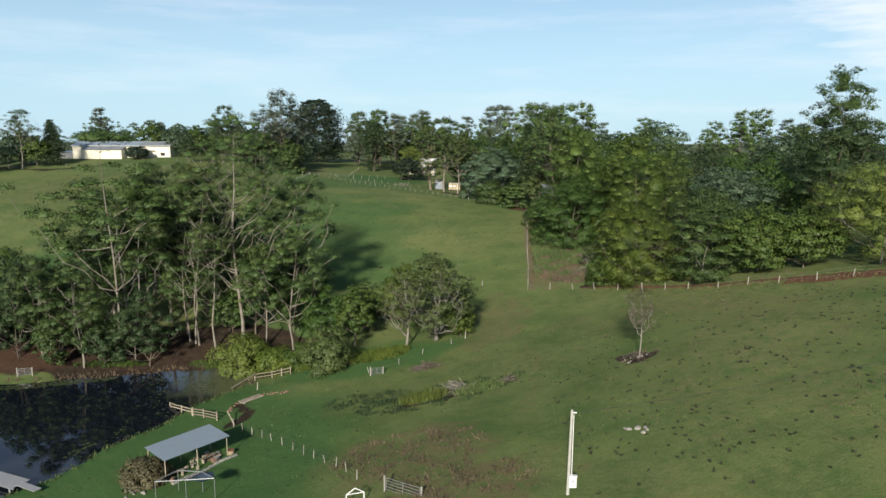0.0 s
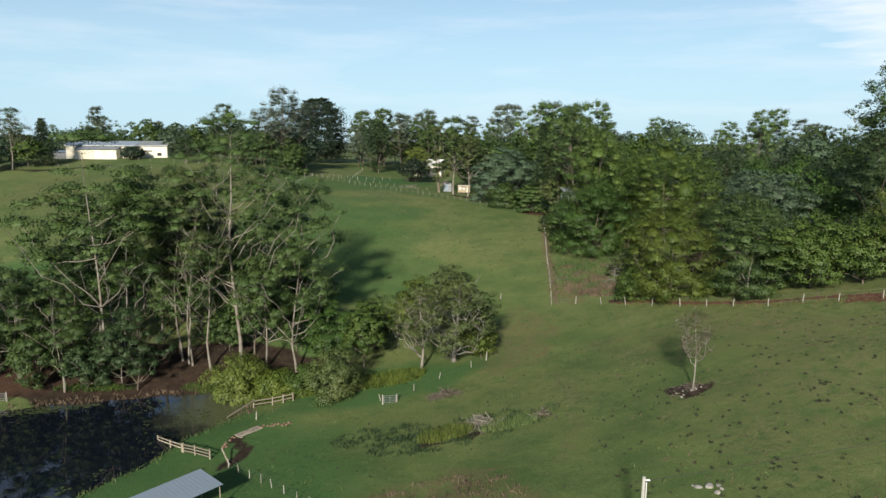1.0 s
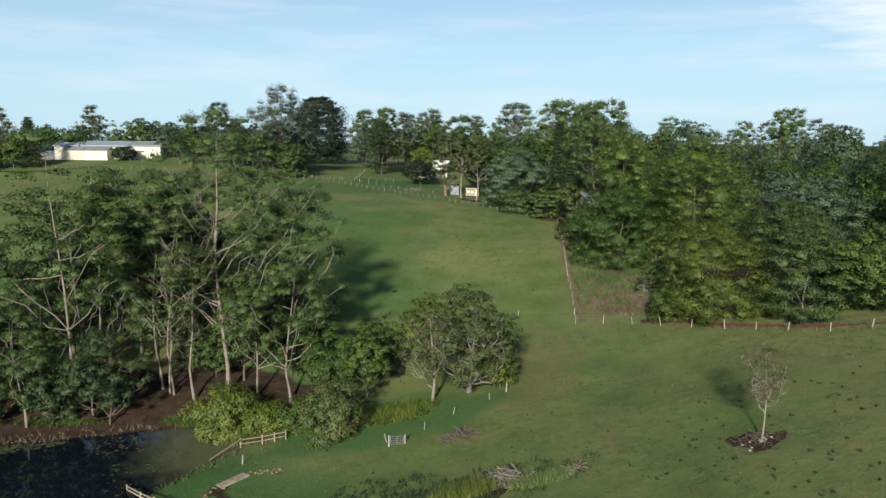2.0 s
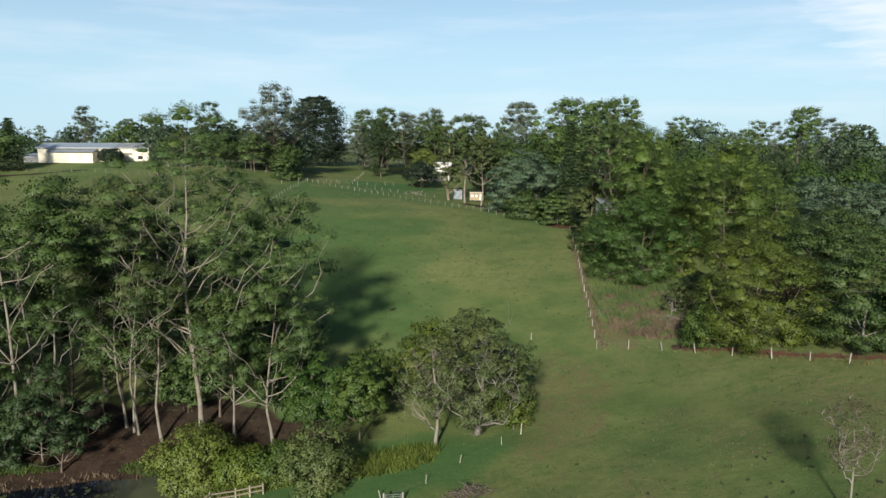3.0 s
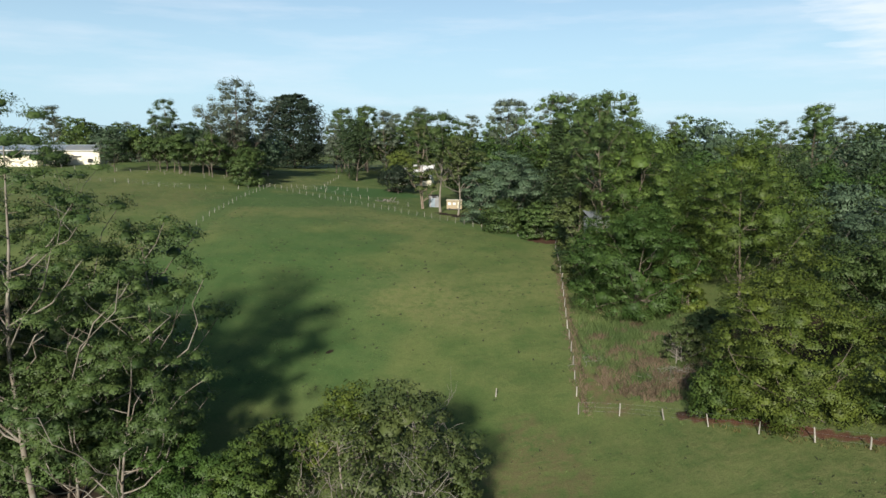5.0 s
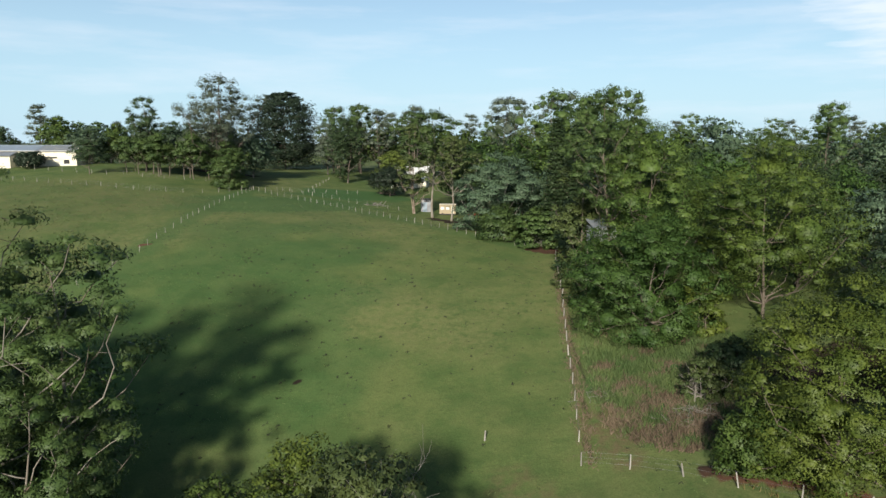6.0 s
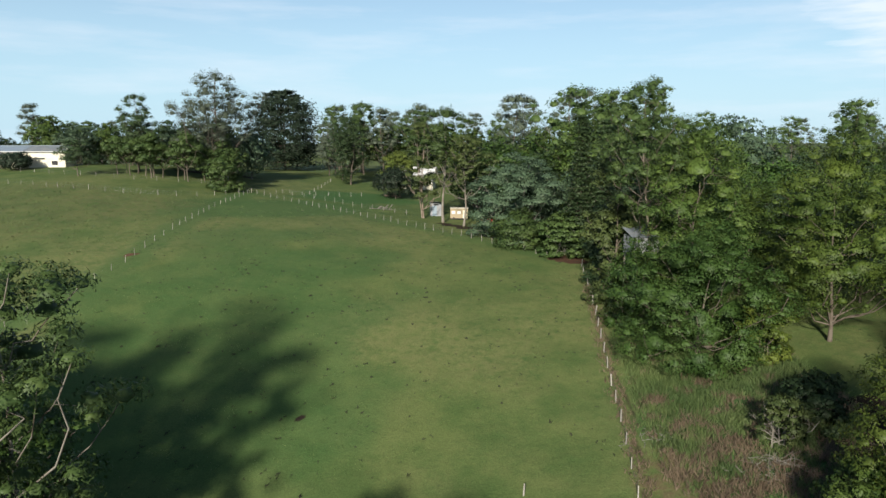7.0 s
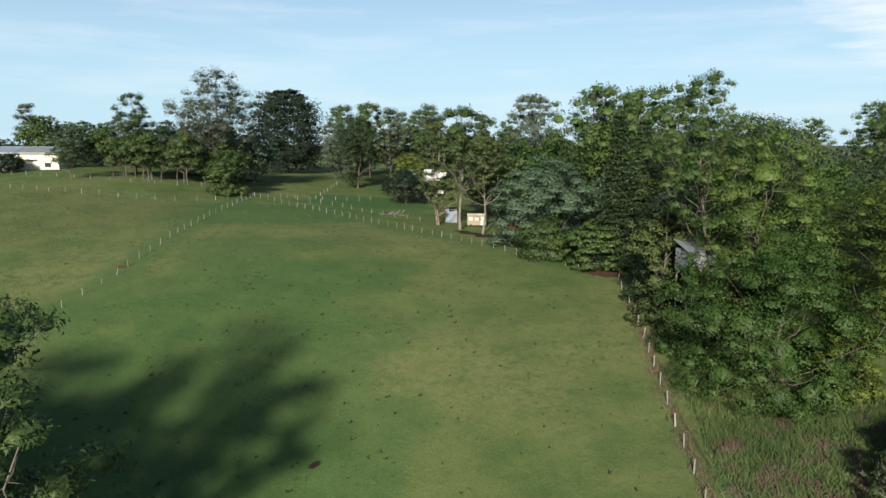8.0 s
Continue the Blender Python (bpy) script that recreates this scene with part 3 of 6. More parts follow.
def tree_meshes(name, H, R, seed, leaf, bark, kind="dense", low=0.2, lumps=40, lump=0.3, flat=0.8, count=9000, size=0.42,
                slim=0.5, hang=0.0, stems=1, trunk=None, lean=0.0, bare=0, top=1.0, apart=1.0, core=None, taper=0.0, arms=()):
    """Trunk mesh and crown mesh of one tree, base at the origin.
    kind: dense (a lumpy full crown), gum (open, pads at the branch ends), tier (whorls of a conifer), spire (a narrow conifer)."""
    rng = np.random.default_rng(seed)
    wood, crown = Soup(), Soup()
    tr = trunk or 0.009 * H + 0.04
    tips = []
    if kind in ("tier", "spire"):
        t = np.linspace(0, 1, 9)
        pts = np.stack([rng.normal(size=9) * 0.04, rng.normal(size=9) * 0.04, t * H * 0.98 - 0.3], 1)
        wood.tube(pts, tr * (1 - 0.93 * t), 8)
        layers = max(9, int(lumps))
        per = max(1, count // (layers * 7))
        for i in range(layers):
            f = low + (1 - low) * (i + 0.5) / layers
            if kind == "spire":
                reach = R * (1 - (f - low) / (1 - low)) ** 0.75 + 0.25
            else:
                u = (f - low) / (1 - low)
                reach = R * math.sqrt(max(0.03, 1 - (max(0.0, u - 0.25) / 0.76) ** 2.2)) * (0.85 + 0.15 * min(1, u * 4))
            for j in range(7):
                a = 2 * math.pi * (j + rng.uniform(-0.3, 0.3)) / 7 + i * 0.9
                ln = reach * rng.uniform(0.72, 1.08)
                b = np.array([math.cos(a) * ln, math.sin(a) * ln, f * H + rng.uniform(-0.2, 0.3) + 0.12 * ln * (1 if kind == "tier" else -0.6)])
                pts = limb(wood, (0, 0, f * H), b, tr * (1 - f) * 0.35 + 0.03, 0.02, rng, 0.04, 0.1, 4, 5)
                u = rng.uniform(0.35 if kind == "tier" else 0.15, 1.0, per) ** 0.6
                base = np.stack([np.interp(u, np.linspace(0, 1, 5), pts[:, q]) for q in range(3)], 1)
                spread = 0.11 * ln + 0.28
                p = base + rng.normal(size=(per, 3)) * spread * np.array([1, 1, 0.3])
                nrm = rng.normal(size=(per, 3)) * 0.45 + np.array([math.cos(a) * 0.3, math.sin(a) * 0.3, 0.7])
                crown.leaves(p, nrm, size, size * slim, rng, hang)
        return wood.mesh("trunk", bark, True), crown.mesh("crown", leaf)
    cz, rz = H * (1 + low) / 2, H * (1 - low) / 2
    spots, lobes = [], []
    tries = 0
    ph = rng.uniform(0, 6.28, 4)
    mid = np.array([lean * 0.6, 0, cz - 0.3 * rz])
    if kind == "dense":
        # a full crown: big lobes, each covered with tufts on the side that faces out
        want = int(rng.integers(10, 14))
        room = 0.5 * R
        while len(lobes) < want and tries < 900:
            tries += 1
            if tries % 90 == 0:
                room *= 0.9
            d = rng.normal(size=3)
            d[2] += 0.1
            d /= np.linalg.norm(d)
            w = (d[2] + 1) / 2
            wide = (0.86 + 0.2 * math.sin(math.pi * min(1, w * 0.85 + 0.15))) * (1 - taper * 0.8 * max(0.0, w - 0.35))
            r = R * rng.uniform(0.34, 0.5) * (1 - 0.25 * taper * w)
            away = max(0.15 * R, R * wide - r - 0.5 * lump * R)
            q = np.array([d[0] * away, d[1] * away, d[2] * max(0.2 * rz, rz - r - 0.3 * lump * R)])
            q[:2] *= rng.uniform(0.85, 1.12)
            c = q + np.array([lean * (w + 0.4), 0, cz])
            c[2] = max(c[2], 0.45 * r)
            if all(np.linalg.norm(c - o) > room for o, _ in lobes):
                lobes.append((c, r))
        for k in range(6 if low < 0.03 else 0):
            # skirts that reach the ground
            a, r = k * 1.05 + rng.uniform(-0.3, 0.3), R * rng.uniform(0.26, 0.36)
            lobes.append((np.array([math.cos(a), math.sin(a), 0]) * (0.92 * R - 1.15 * r) + np.array([0, 0, 0.5 * r]), r))
        lobes.append((np.array([lean, 0, H * top - 0.36 * R - 0.4 * lump * R]), 0.36 * R))
        tufts, near_by = int(lumps * 1.2), 0.9 * lump * R * apart
        for k in range(tufts * 30):
            if len(spots) >= tufts:
                break
            if k % (tufts * 4) == tufts * 4 - 1:
                near_by *= 0.88
            o, r = lobes[rng.integers(len(lobes))]
            d = rng.normal(size=3)
            out = (o - mid) / (np.linalg.norm(o - mid) + 1e-6)
            d = d / np.linalg.norm(d) + 0.5 * out + np.array([0, 0, 0.2])
            d /= np.linalg.norm(d)
            c = o + d * r * rng.uniform(0.88, 1.12)
            if c[2] < 0.3 * lump * R or any(np.linalg.norm(c - b) < 0.8 * e for b, e in lobes if b is not o):
                continue
            if all(np.linalg.norm(c - e) > near_by for e in spots):
                spots.append(c)
    gap = 0.95 * lump * R * apart
    while kind != "dense" and len(spots) < lumps and tries < lumps * 80:
        tries += 1
        if tries % (lumps * 8) == 0:
            gap *= 0.9
        d = rng.normal(size=3)
        d /= np.linalg.norm(d)
        q = np.array([d[0] * R, d[1] * R, d[2] * rz]) * rng.uniform(0.3, 0.95)
        w = (q[2] + rz) / (2 * rz)
        q[:2] *= 0.6 + 0.6 * math.sin(math.pi * (w * 0.75 + 0.15))
        q[:2] *= 1 - taper * max(0.0, w - 0.3)
        az = math.atan2(q[1], q[0])
        q[:2] *= 1 + 0.2 * math.sin(2 * az + ph[0] + 3 * w) + 0.14 * math.sin(3 * az + ph[1] - 5 * w)
        q[2] *= 1 + 0.12 * math.sin(2 * az + ph[2])
        c = q + np.array([lean * (w + 0.4), 0, cz])
        if arms and w < 0.7 and c[1] < 0.1 * R and abs(c[0]) < 0.3 * R:
            continue
        if all(np.linalg.norm((c - o) * np.array([1, 1, 1.25])) > gap for o in spots):
            spots.append(c)
    # the crown's own top
    for k in range(0 if kind == "dense" else 6):
        a = k * 1.26 + rng.uniform(-0.3, 0.3)
        g = 0.0 if k == 5 else R * rng.uniform(0.2, 0.42)
        spots.append(np.array([math.cos(a) * g + lean * 1.2, math.sin(a) * g, H * top - lump * R * flat * 0.9 - 0.28 * g]))
    spots = np.array(spots)
    share = max(20, int(0.82 * count) // len(spots))
    core = (0.34 if kind == "dense" else 0.6) if core is None else core
    roots, nodes, thick = [], [], []
    for s in range(stems):
        a = rng.uniform(0, 6.28) + s * 2 * math.pi / stems
        sp = 0.0 if stems == 1 else 0.35 + 0.06 * H
        t = np.linspace(0, 1, 9)
        reach = 0.9 if kind == "gum" else 0.72
        ex = np.array([math.cos(a) * sp + lean, math.sin(a) * sp, H * reach])
        st = np.array([math.cos(a) * 0.35, math.sin(a) * 0.35, -0.4]) * (stems > 1) + np.array([0, 0, -0.4]) * (stems == 1)
        pts = st + (ex - st) * t[:, None] + np.cumsum(rng.normal(size=(9, 3)) * np.array([1, 1, 0]) * (0.005 if kind == "gum" else 0.015) * H, axis=0) * t[:, None]
        if kind == "gum":
            g = rng.uniform(0, 6.28, 2)
            pts[:, 0] += 0.022 * H * np.sin(t * 4.4 + g[0]) * np.minimum(1, t * 4)
            pts[:, 1] += 0.022 * H * np.sin(t * 3.7 + g[1]) * np.minimum(1, t * 4)
        flare = 1 + 0.35 * np.exp(-t * 22)
        rad = tr * (1 - 0.85 * t) * flare / (1 if stems == 1 else 1.35)
        wood.tube(pts, rad, 8)
        roots.append(pts)
        fine = np.linspace(0, 1, 25)
        for u in fine:
            if u * reach > low * 0.7:
                nodes.append([np.interp(u, t, pts[:, q]) for q in range(3)])
                thick.append(np.interp(u, t, rad))
    # main limbs climb to clumps far apart, the other clumps hang on twigs from the nearest wood below them
    mains, far = [], np.hypot(spots[:, 0], spots[:, 1]) + 0.1
    for _ in range(max(3, len(spots) // (6 if kind == "gum" else 9))):
        i = int(np.argmax(far))
        mains.append(i)
        far = np.minimum(far, np.linalg.norm(spots - spots[i], axis=1))
    # great limbs: share of the height at which they leave, bearing, reach and rise
    for f, bearing, reach, rise in arms:
        pts = roots[0]
        a = np.array([np.interp(f * H, pts[:, 2], pts[:, q]) for q in range(3)])
        b = a + np.array([math.cos(radians(bearing)) * reach, math.sin(radians(bearing)) * reach, rise])
        r0 = tr * (1 - 0.85 * f) * 0.6
        way = limb(wood, a, b, r0, 0.04, rng, 0.05, 0.22, 7, 9, 0.009)
        for u in np.linspace(0.3, 1, 8):
            nodes.append([np.interp(u, np.linspace(0, 1, 9), way[:, q]) for q in range(3)])
            thick.append(r0 * (1 - u) + 0.04)
            if u > 0.45:
                spots = np.vstack([spots, np.array(nodes[-1]) + rng.normal(size=3) * 0.9 + np.array([0, 0, 0.7])])
    for i in mains:
        c = spots[i]
        pts = roots[rng.integers(len(roots))]
        h = np.clip(c[2] - rng.uniform(0.8, 1.5) * np.hypot(c[0] - lean * 0.5, c[1]), min(low * 0.7 * H, c[2] - 0.08 * H), pts[-1, 2] * 0.95)
        h = max(0.08 * H, h)
        a = np.array([np.interp(h, pts[:, 2], pts[:, q]) for q in range(3)])
        r0 = max(0.05, tr * (1 - 0.85 * h / (H * 0.9)) * 0.5)
        way = limb(wood, a, c, r0, 0.03, rng, 0.07, 0.12, 5, 8)
        for u in np.linspace(0.25, 1, 9):
            nodes.append([np.interp(u, np.linspace(0, 1, 8), way[:, q]) for q in range(3)])
            thick.append(r0 * (1 - u) + 0.03)
    nodes, thick = np.array(nodes), np.array(thick)
    for i, c in enumerate(spots):
        if i in mains or (kind == "dense" and i % 3):
            continue
        d = np.linalg.norm(nodes - c, axis=1) + np.maximum(0, nodes[:, 2] - c[2] + 0.3) * 2
        j = int(np.argmin(d))
        limb(wood, nodes[j], c, max(0.025, min(0.09, thick[j] * 0.5)), 0.015, rng, 0.08, 0.1, 3, 3)
    for _ in range(bare):
        a = nodes[rng.integers(len(nodes))]
        g, ln = rng.uniform(0, 6.28), R * rng.uniform(0.25, 0.6)
        tip = a + np.array([math.cos(g) * ln, math.sin(g) * ln, rng.uniform(0.5, 1.3) * ln])
        tip[2] = min(tip[2], H * 0.99)
        tip[:2] *= min(1.0, 0.92 * R / (np.hypot(tip[0], tip[1]) + 1e-6))
        way = limb(wood, a, tip, min(0.05, tr * 0.2), 0.012, rng, 0.12, 0.1, 4, 6)
        for _ in range(7):
            w = way[rng.integers(2, 6)]
            limb(wood, w, w + rng.normal(size=3) * ln * 0.25 + np.array([0, 0, 0.2 * ln]), 0.016, 0.008, rng, 0.1, 0.0, 3, 3)
    for c, r in lobes:
        lump_core(crown, c, 0.46 * r, rng, 1.0, mid)
        lump_leaves(crown, c, 0.64 * r, int(0.28 * count / len(lobes)), rng, size * 1.15, 1.0, slim, hang, mid=mid, fuzz=0.3, turn_out=0.6, below=0.8)
    if lobes:
        share = max(8, int(0.72 * share))
    for c in spots:
        r = lump * R * rng.uniform(0.6, 1.4)
        if core and (count > 8000 or kind != "dense"):
            lump_core(crown, c, r * core, rng, flat, mid)
        lump_leaves(crown, c, r, int(share * (r / (lump * R)) ** 2), rng, size, flat, slim, hang, mid=mid, fuzz=0.34, turn_out=0.6 if kind == "dense" else 0.2, below=0.7 if kind == "dense" and flat > 0.78 else 0.4)
    return wood.mesh("trunk", bark, True), crown.mesh("crown", leaf)


KINDS = {
    "gum": dict(ob="gum_tree", leaf="gum", bark="pale", kind="gum", low=0.42, lumps=96, lump=0.135, flat=0.85, size=0.4, slim=0.4, hang=0.45),
    "olive_gum": dict(ob="gum_tree", leaf="olive", bark="rust", kind="gum", low=0.38, lumps=50, lump=0.18, flat=0.7, size=0.4, slim=0.4, hang=0.45),
    "pad_gum": dict(ob="gum_tree", leaf="gum", bark="pale", kind="gum", low=0.5, lumps=40, lump=0.2, flat=0.45, size=0.36, slim=0.7, hang=0.05),
    "leafy": dict(ob="leafy_tree", leaf="green", bark="brown", kind="dense", low=0.14, lumps=76, lump=0.2, flat=0.75, size=0.33, slim=0.75),
    "bushy": dict(ob="broadleaf_tree", leaf="deep", bark="brown", kind="dense", low=0.08, lumps=72, lump=0.21, flat=0.8, size=0.34, slim=0.75),
    "wattle": dict(ob="wattle_tree", leaf="wattle", bark="brown", kind="dense", low=0.08, lumps=80, lump=0.2, flat=0.7, size=0.3, slim=0.7),
    "dome": dict(ob="spreading_tree", leaf="blue", bark="grey", kind="dense", low=0.12, lumps=80, lump=0.2, flat=0.45, size=0.36, slim=0.7),
    "pine": dict(ob="pine_tree", leaf="pine", bark="brown", kind="tier", low=0.05, lumps=21, size=0.85, slim=0.6),
    "spire": dict(ob="hoop_pine", leaf="deep", bark="brown", kind="spire", low=0.08, lumps=28, size=0.42, slim=0.6),
    "thin": dict(core=0, ob="bare_branched_tree", leaf="olive", bark="grey", kind="gum", low=0.3, lumps=34, lump=0.2, flat=0.7, size=0.27, slim=0.7, bare=20),
    "shrub": dict(ob="shrub", leaf="green", bark="brown", kind="dense", low=0.0, lumps=30, lump=0.32, flat=0.8, size=0.28, slim=0.75, stems=3),
}


def tree(sort, x, y, H, R, seed, label, category="tree", group="", sink=0.0, **over):
    """A tree or shrub of its own shape, standing on the ground."""
    o = dict(KINDS[sort])
    o.update(over)
    name, leaf, bark = o.pop("ob"), LEAF[o.pop("leaf")], BARK[o.pop("bark")]
    if y < 150:
        o["count"], o["size"] = int(o["count"] * 1.1), o["size"] * 0.8
    trunk, crown = tree_meshes(name, H, R, seed, leaf, bark, **o)
    root = new(name)
    root.matrix_basis = pose(x, y, float(land(x, y)) - sink, 0, 0, 0)
    for part_name, me in (("trunk", trunk), ("crown", crown)):
        new(part_name, me).parent = root
    return tagged(root, label, category, group)


def plant_again(proto, x, y, scale, turn, tall=1.0, sink=0.1, label=""):
    """The same tree again elsewhere, turned and scaled."""
    m = pose(x, y, float(land(x, y)) - sink, 0, 0, turn) @ Matrix.Diagonal((scale, scale, scale * tall, 1))
    ob = copy_thing(proto, m)
    if label:
        ob["label"] = label
    return ob

# the grove on the pond's bank
GROVE = "gum grove on the pond bank"
tree("gum", -30.2, 98.3, 34.2, 9.8, 11, "tall pale-trunked gum tree with open crown, tallest of the grove", group=GROVE, count=36000, low=0.34, lumps=120, lump=0.105, flat=0.7, bare=2, trunk=0.27, size=0.3, apart=1.1, arms=[(0.27, 8, 11.5, 8.5), (0.33, 175, 6.0, 5.5), (0.3, 60, 6.5, 8.0), (0.45, 200, 6.5, 5.0), (0.5, -10, 7.0, 5.5), (0.55, 120, 5.0, 5.0), (0.62, 20, 4.5, 4.5)])
tree("gum", -37.0, 97.6, 27.0, 7.2, 12, "slender pale gum tree with light green foliage", group=GROVE, count=17000, lumps=70, lump=0.13, flat=0.75, low=0.4, stems=2, trunk=0.17, bare=3, size=0.3, leaf="olive", arms=[(0.4, 200, 5.0, 6.0), (0.5, 20, 5.0, 5.5), (0.45, 150, 5.5, 6.5)])
tree("gum", -38.4, 98.6, 23.5, 6.0, 13, "slim gum tree with greyish trunk in the grove", group=GROVE, count=12000, low=0.4, lumps=46, lump=0.15, trunk=0.15, size=0.3, arms=[(0.3, 20, 3.2, 5.0), (0.36, 200, 3.0, 4.5)])
tree("thin", -33.9, 96.9, 19.0, 5.0, 14, "gnarled grey gum tree with bare lower branches", group=GROVE, count=8500, low=0.45, leaf="gum", trunk=0.17, bark="pale", bare=9)
tree("gum", -22.4, 97.6, 17.5, 6.3, 15, "forked pale gum tree spreading from low branches", group=GROVE, count=19000, low=0.34, stems=1, trunk=0.17, lumps=76, lump=0.14, leaf="gum", size=0.3, arms=[(0.26, 160, 4.5, 7.0), (0.3, 15, 5.0, 7.0), (0.36, 70, 4.0, 6.0), (0.4, -20, 4.5, 5.0)])
tree("gum", -26.6, 97.9, 15.5, 4.6, 16, "crooked gum tree with twisted pale branches", group=GROVE, count=11400, low=0.36, stems=1, trunk=0.15, bare=4, lumps=46, lump=0.17, arms=[(0.24, 10, 4.5, 1.8), (0.36, 25, 4.2, 3.2), (0.45, 170, 3.5, 4.0)])
tree("pad_gum", -46.5, 92.6, 32.8, 10.2, 17, "gum tree with flat dark pads of foliage", group=GROVE, count=16000, lumps=34, low=0.44, lump=0.16, flat=0.5, trunk=0.2, arms=[(0.5, 185, 9.0, 1.5), (0.55, 150, 7.0, 4.0), (0.55, 10, 6.5, 5.0), (0.62, 40, 5.0, 5.0)])
tree("gum", -46.9, 99.0, 23.5, 7.0, 18, "dark green gum tree in the grove", group=GROVE, count=17000, bark="grey", low=0.28, stems=2, lumps=64, lump=0.15, trunk=0.22, size=0.32)
tree("gum", -53.5, 106.0, 20.0, 7.5, 22, "dark bushy tree at the back of the grove", group=GROVE, count=15000, low=0.12, lumps=80, lump=0.16, leaf="deep")
tree("gum", -50.2, 90.6, 13.5, 4.4, 23, "leafy young gum tree leaning over the pond", group=GROVE, count=11000, low=0.2, stems=2, lumps=50, lump=0.18, hang=0.5, size=0.28, trunk=0.12)
tree("gum", -57.4, 92.5, 15.0, 5.2, 24, "drooping gum tree with two pale stems by the pond", group=GROVE, count=14000, stems=2, low=0.2, lumps=60, lump=0.17, hang=0.5, size=0.28, trunk=0.14)
tree("bushy", -63.5, 98.0, 12.5, 5.6, 25, "bushy dark tree at the edge of the grove", group=GROVE, count=17100)
tree("bushy", -69.5, 104.0, 11.5, 5.4, 26, "bushy tree above the pond bank", group=GROVE, count=15200, leaf="green")
tree("gum", -44.2, 93.0, 8.0, 3.0, 27, "drooping dark sapling by the water", "shrub", GROVE, count=7000, low=0.05, lumps=40, lump=0.2, hang=0.6, size=0.26, leaf="deep", trunk=0.08)
tree("leafy", -39.5, 100.5, 12.0, 3.6, 35, "leafy young tree among the gum trunks", group=GROVE, count=8500, leaf="gum", low=0.3)
tree("leafy", -29.0, 100.6, 11.0, 3.6, 36, "leafy young tree among the gum trunks", group=GROVE, count=8500, leaf="gum", low=0.25)
tree("gum", -24.3, 103.2, 23.5, 6.4, 101, "airy gum tree leaning out over the paddock", group=GROVE, count=10000, low=0.45, lumps=46, lump=0.16, lean=2.0, trunk=0.24)
# two back trees added, half hidden, to thicken the grove's shadow on the paddock
tree("gum", -43.5, 104.5, 20.0, 6.2, 102, "gum tree added at the back of the grove for its shadow", group=GROVE, count=12000, leaf="deep", low=0.28, lumps=60, lump=0.2)
tree("gum", -38.6, 106.5, 18.5, 6.2, 103, "gum tree added at the back of the grove for its shadow", group=GROVE, count=11000, leaf="deep", low=0.3, lumps=56, lump=0.2)
for i, (gx, gy, gh, gr) in enumerate([(-42.0, 91.6, 11.0, 4.0), (-52.0, 96.5, 17.0, 5.4), (-58.5, 100.5, 15.0, 5.2), (-48.0, 104.5, 18.0, 5.6), (-61.0, 92.5, 9.0, 3.8), (-54.0, 90.8, 7.5, 3.4), (-36.5, 103.0, 9.0, 3.4), (-23.0, 102.0, 8.0, 3.4), (-47.6, 91.2, 6.5, 3.0), (-33.0, 101.5, 7.0, 3.2), (-66.0, 94.0, 7.0, 3.4)]):
    tree("gum" if gh > 8.5 else "leafy", gx, gy, gh, gr, 110 + i, "leafy gum sapling in the undergrowth of the grove", group=GROVE, count=8000, leaf=("deep", "gum", "deep", "fig")[i % 4], bark="brown", low=0.04, stems=2, lumps=64, lump=0.17, hang=0.4, trunk=0.03 + 0.008 * gh)
# mid-height crowns behind the trunks, added mainly to shade the paddock
for i, (gx, gy, gh, gr) in enumerate([(-30.5, 106.5, 16.0, 5.0), (-25.0, 108.0, 13.0, 4.4), (-36.0, 110.0, 17.0, 5.2), (-43.0, 110.5, 17.0, 5.4), (-49.0, 111.0, 18.0, 5.6)]):
    tree("leafy", gx, gy, gh, gr, 140 + i, "dark leafy tree at the shaded back of the grove", group=GROVE, count=9000, leaf=("deep", "fig")[i % 2], low=0.22, lumps=60)
# smaller trees between grove and paddock
tree("leafy", -17.5, 97.0, 9.6, 3.7, 28, "leafy tree beside the grove", count=14000, leaf="fig", low=0.12, stems=2, size=0.26, lumps=46, apart=1.2)
tree("leafy", -12.8, 94.8, 9.0, 2.9, 29, "bright green young tree by the grove", count=11000, leaf="green", low=0.2, lump=0.2, lumps=50, size=0.26)
tree("thin", -5.1, 92.2, 11.0, 4.0, 30, "sparse grey-branched tree with thin foliage", count=4500, trunk=0.2, bark="pale", bare=46, low=0.2, lumps=40, lump=0.17, size=0.26)
tree("leafy", -0.9, 93.4, 12.4, 5.4, 31, "grey spreading tree with bare twigs and olive leaves", count=15000, trunk=0.3, low=0.06, core=0.45, lumps=84, lump=0.15, bare=60, leaf="olive", bark="grey", size=0.28)
tree("leafy", -6.2, 100.6, 9.8, 3.6, 104, "olive leafy tree behind the bare-branched ones", count=8000, leaf="wattle", low=0.15, size=0.3)
tree("leafy", -12.0, 101.6, 7.2, 3.2, 105, "leafy bright tree beside the grove", count=7000, leaf="green", low=0.1)
tree("shrub", 2.6, 93.4, 4.2, 2.3, 32, "low bright green sapling", "shrub", count=5700, leaf="wattle", low=0.2, stems=1)
tree("shrub", -15.3, 86.6, 5.6, 3.2, 33, "olive shrub by the pond bank", "shrub", count=11000, leaf="olive", size=0.25)
tree("shrub", -28.5, 91.8, 4.6, 3.6, 34, "yellow-green shrub at the water's edge", "shrub", count=13300, leaf="lime")
tree("shrub", -23.5, 90.4, 3.0, 2.6, 37, "lush green undergrowth by the pond", "shrub", count=9500, leaf="wattle")
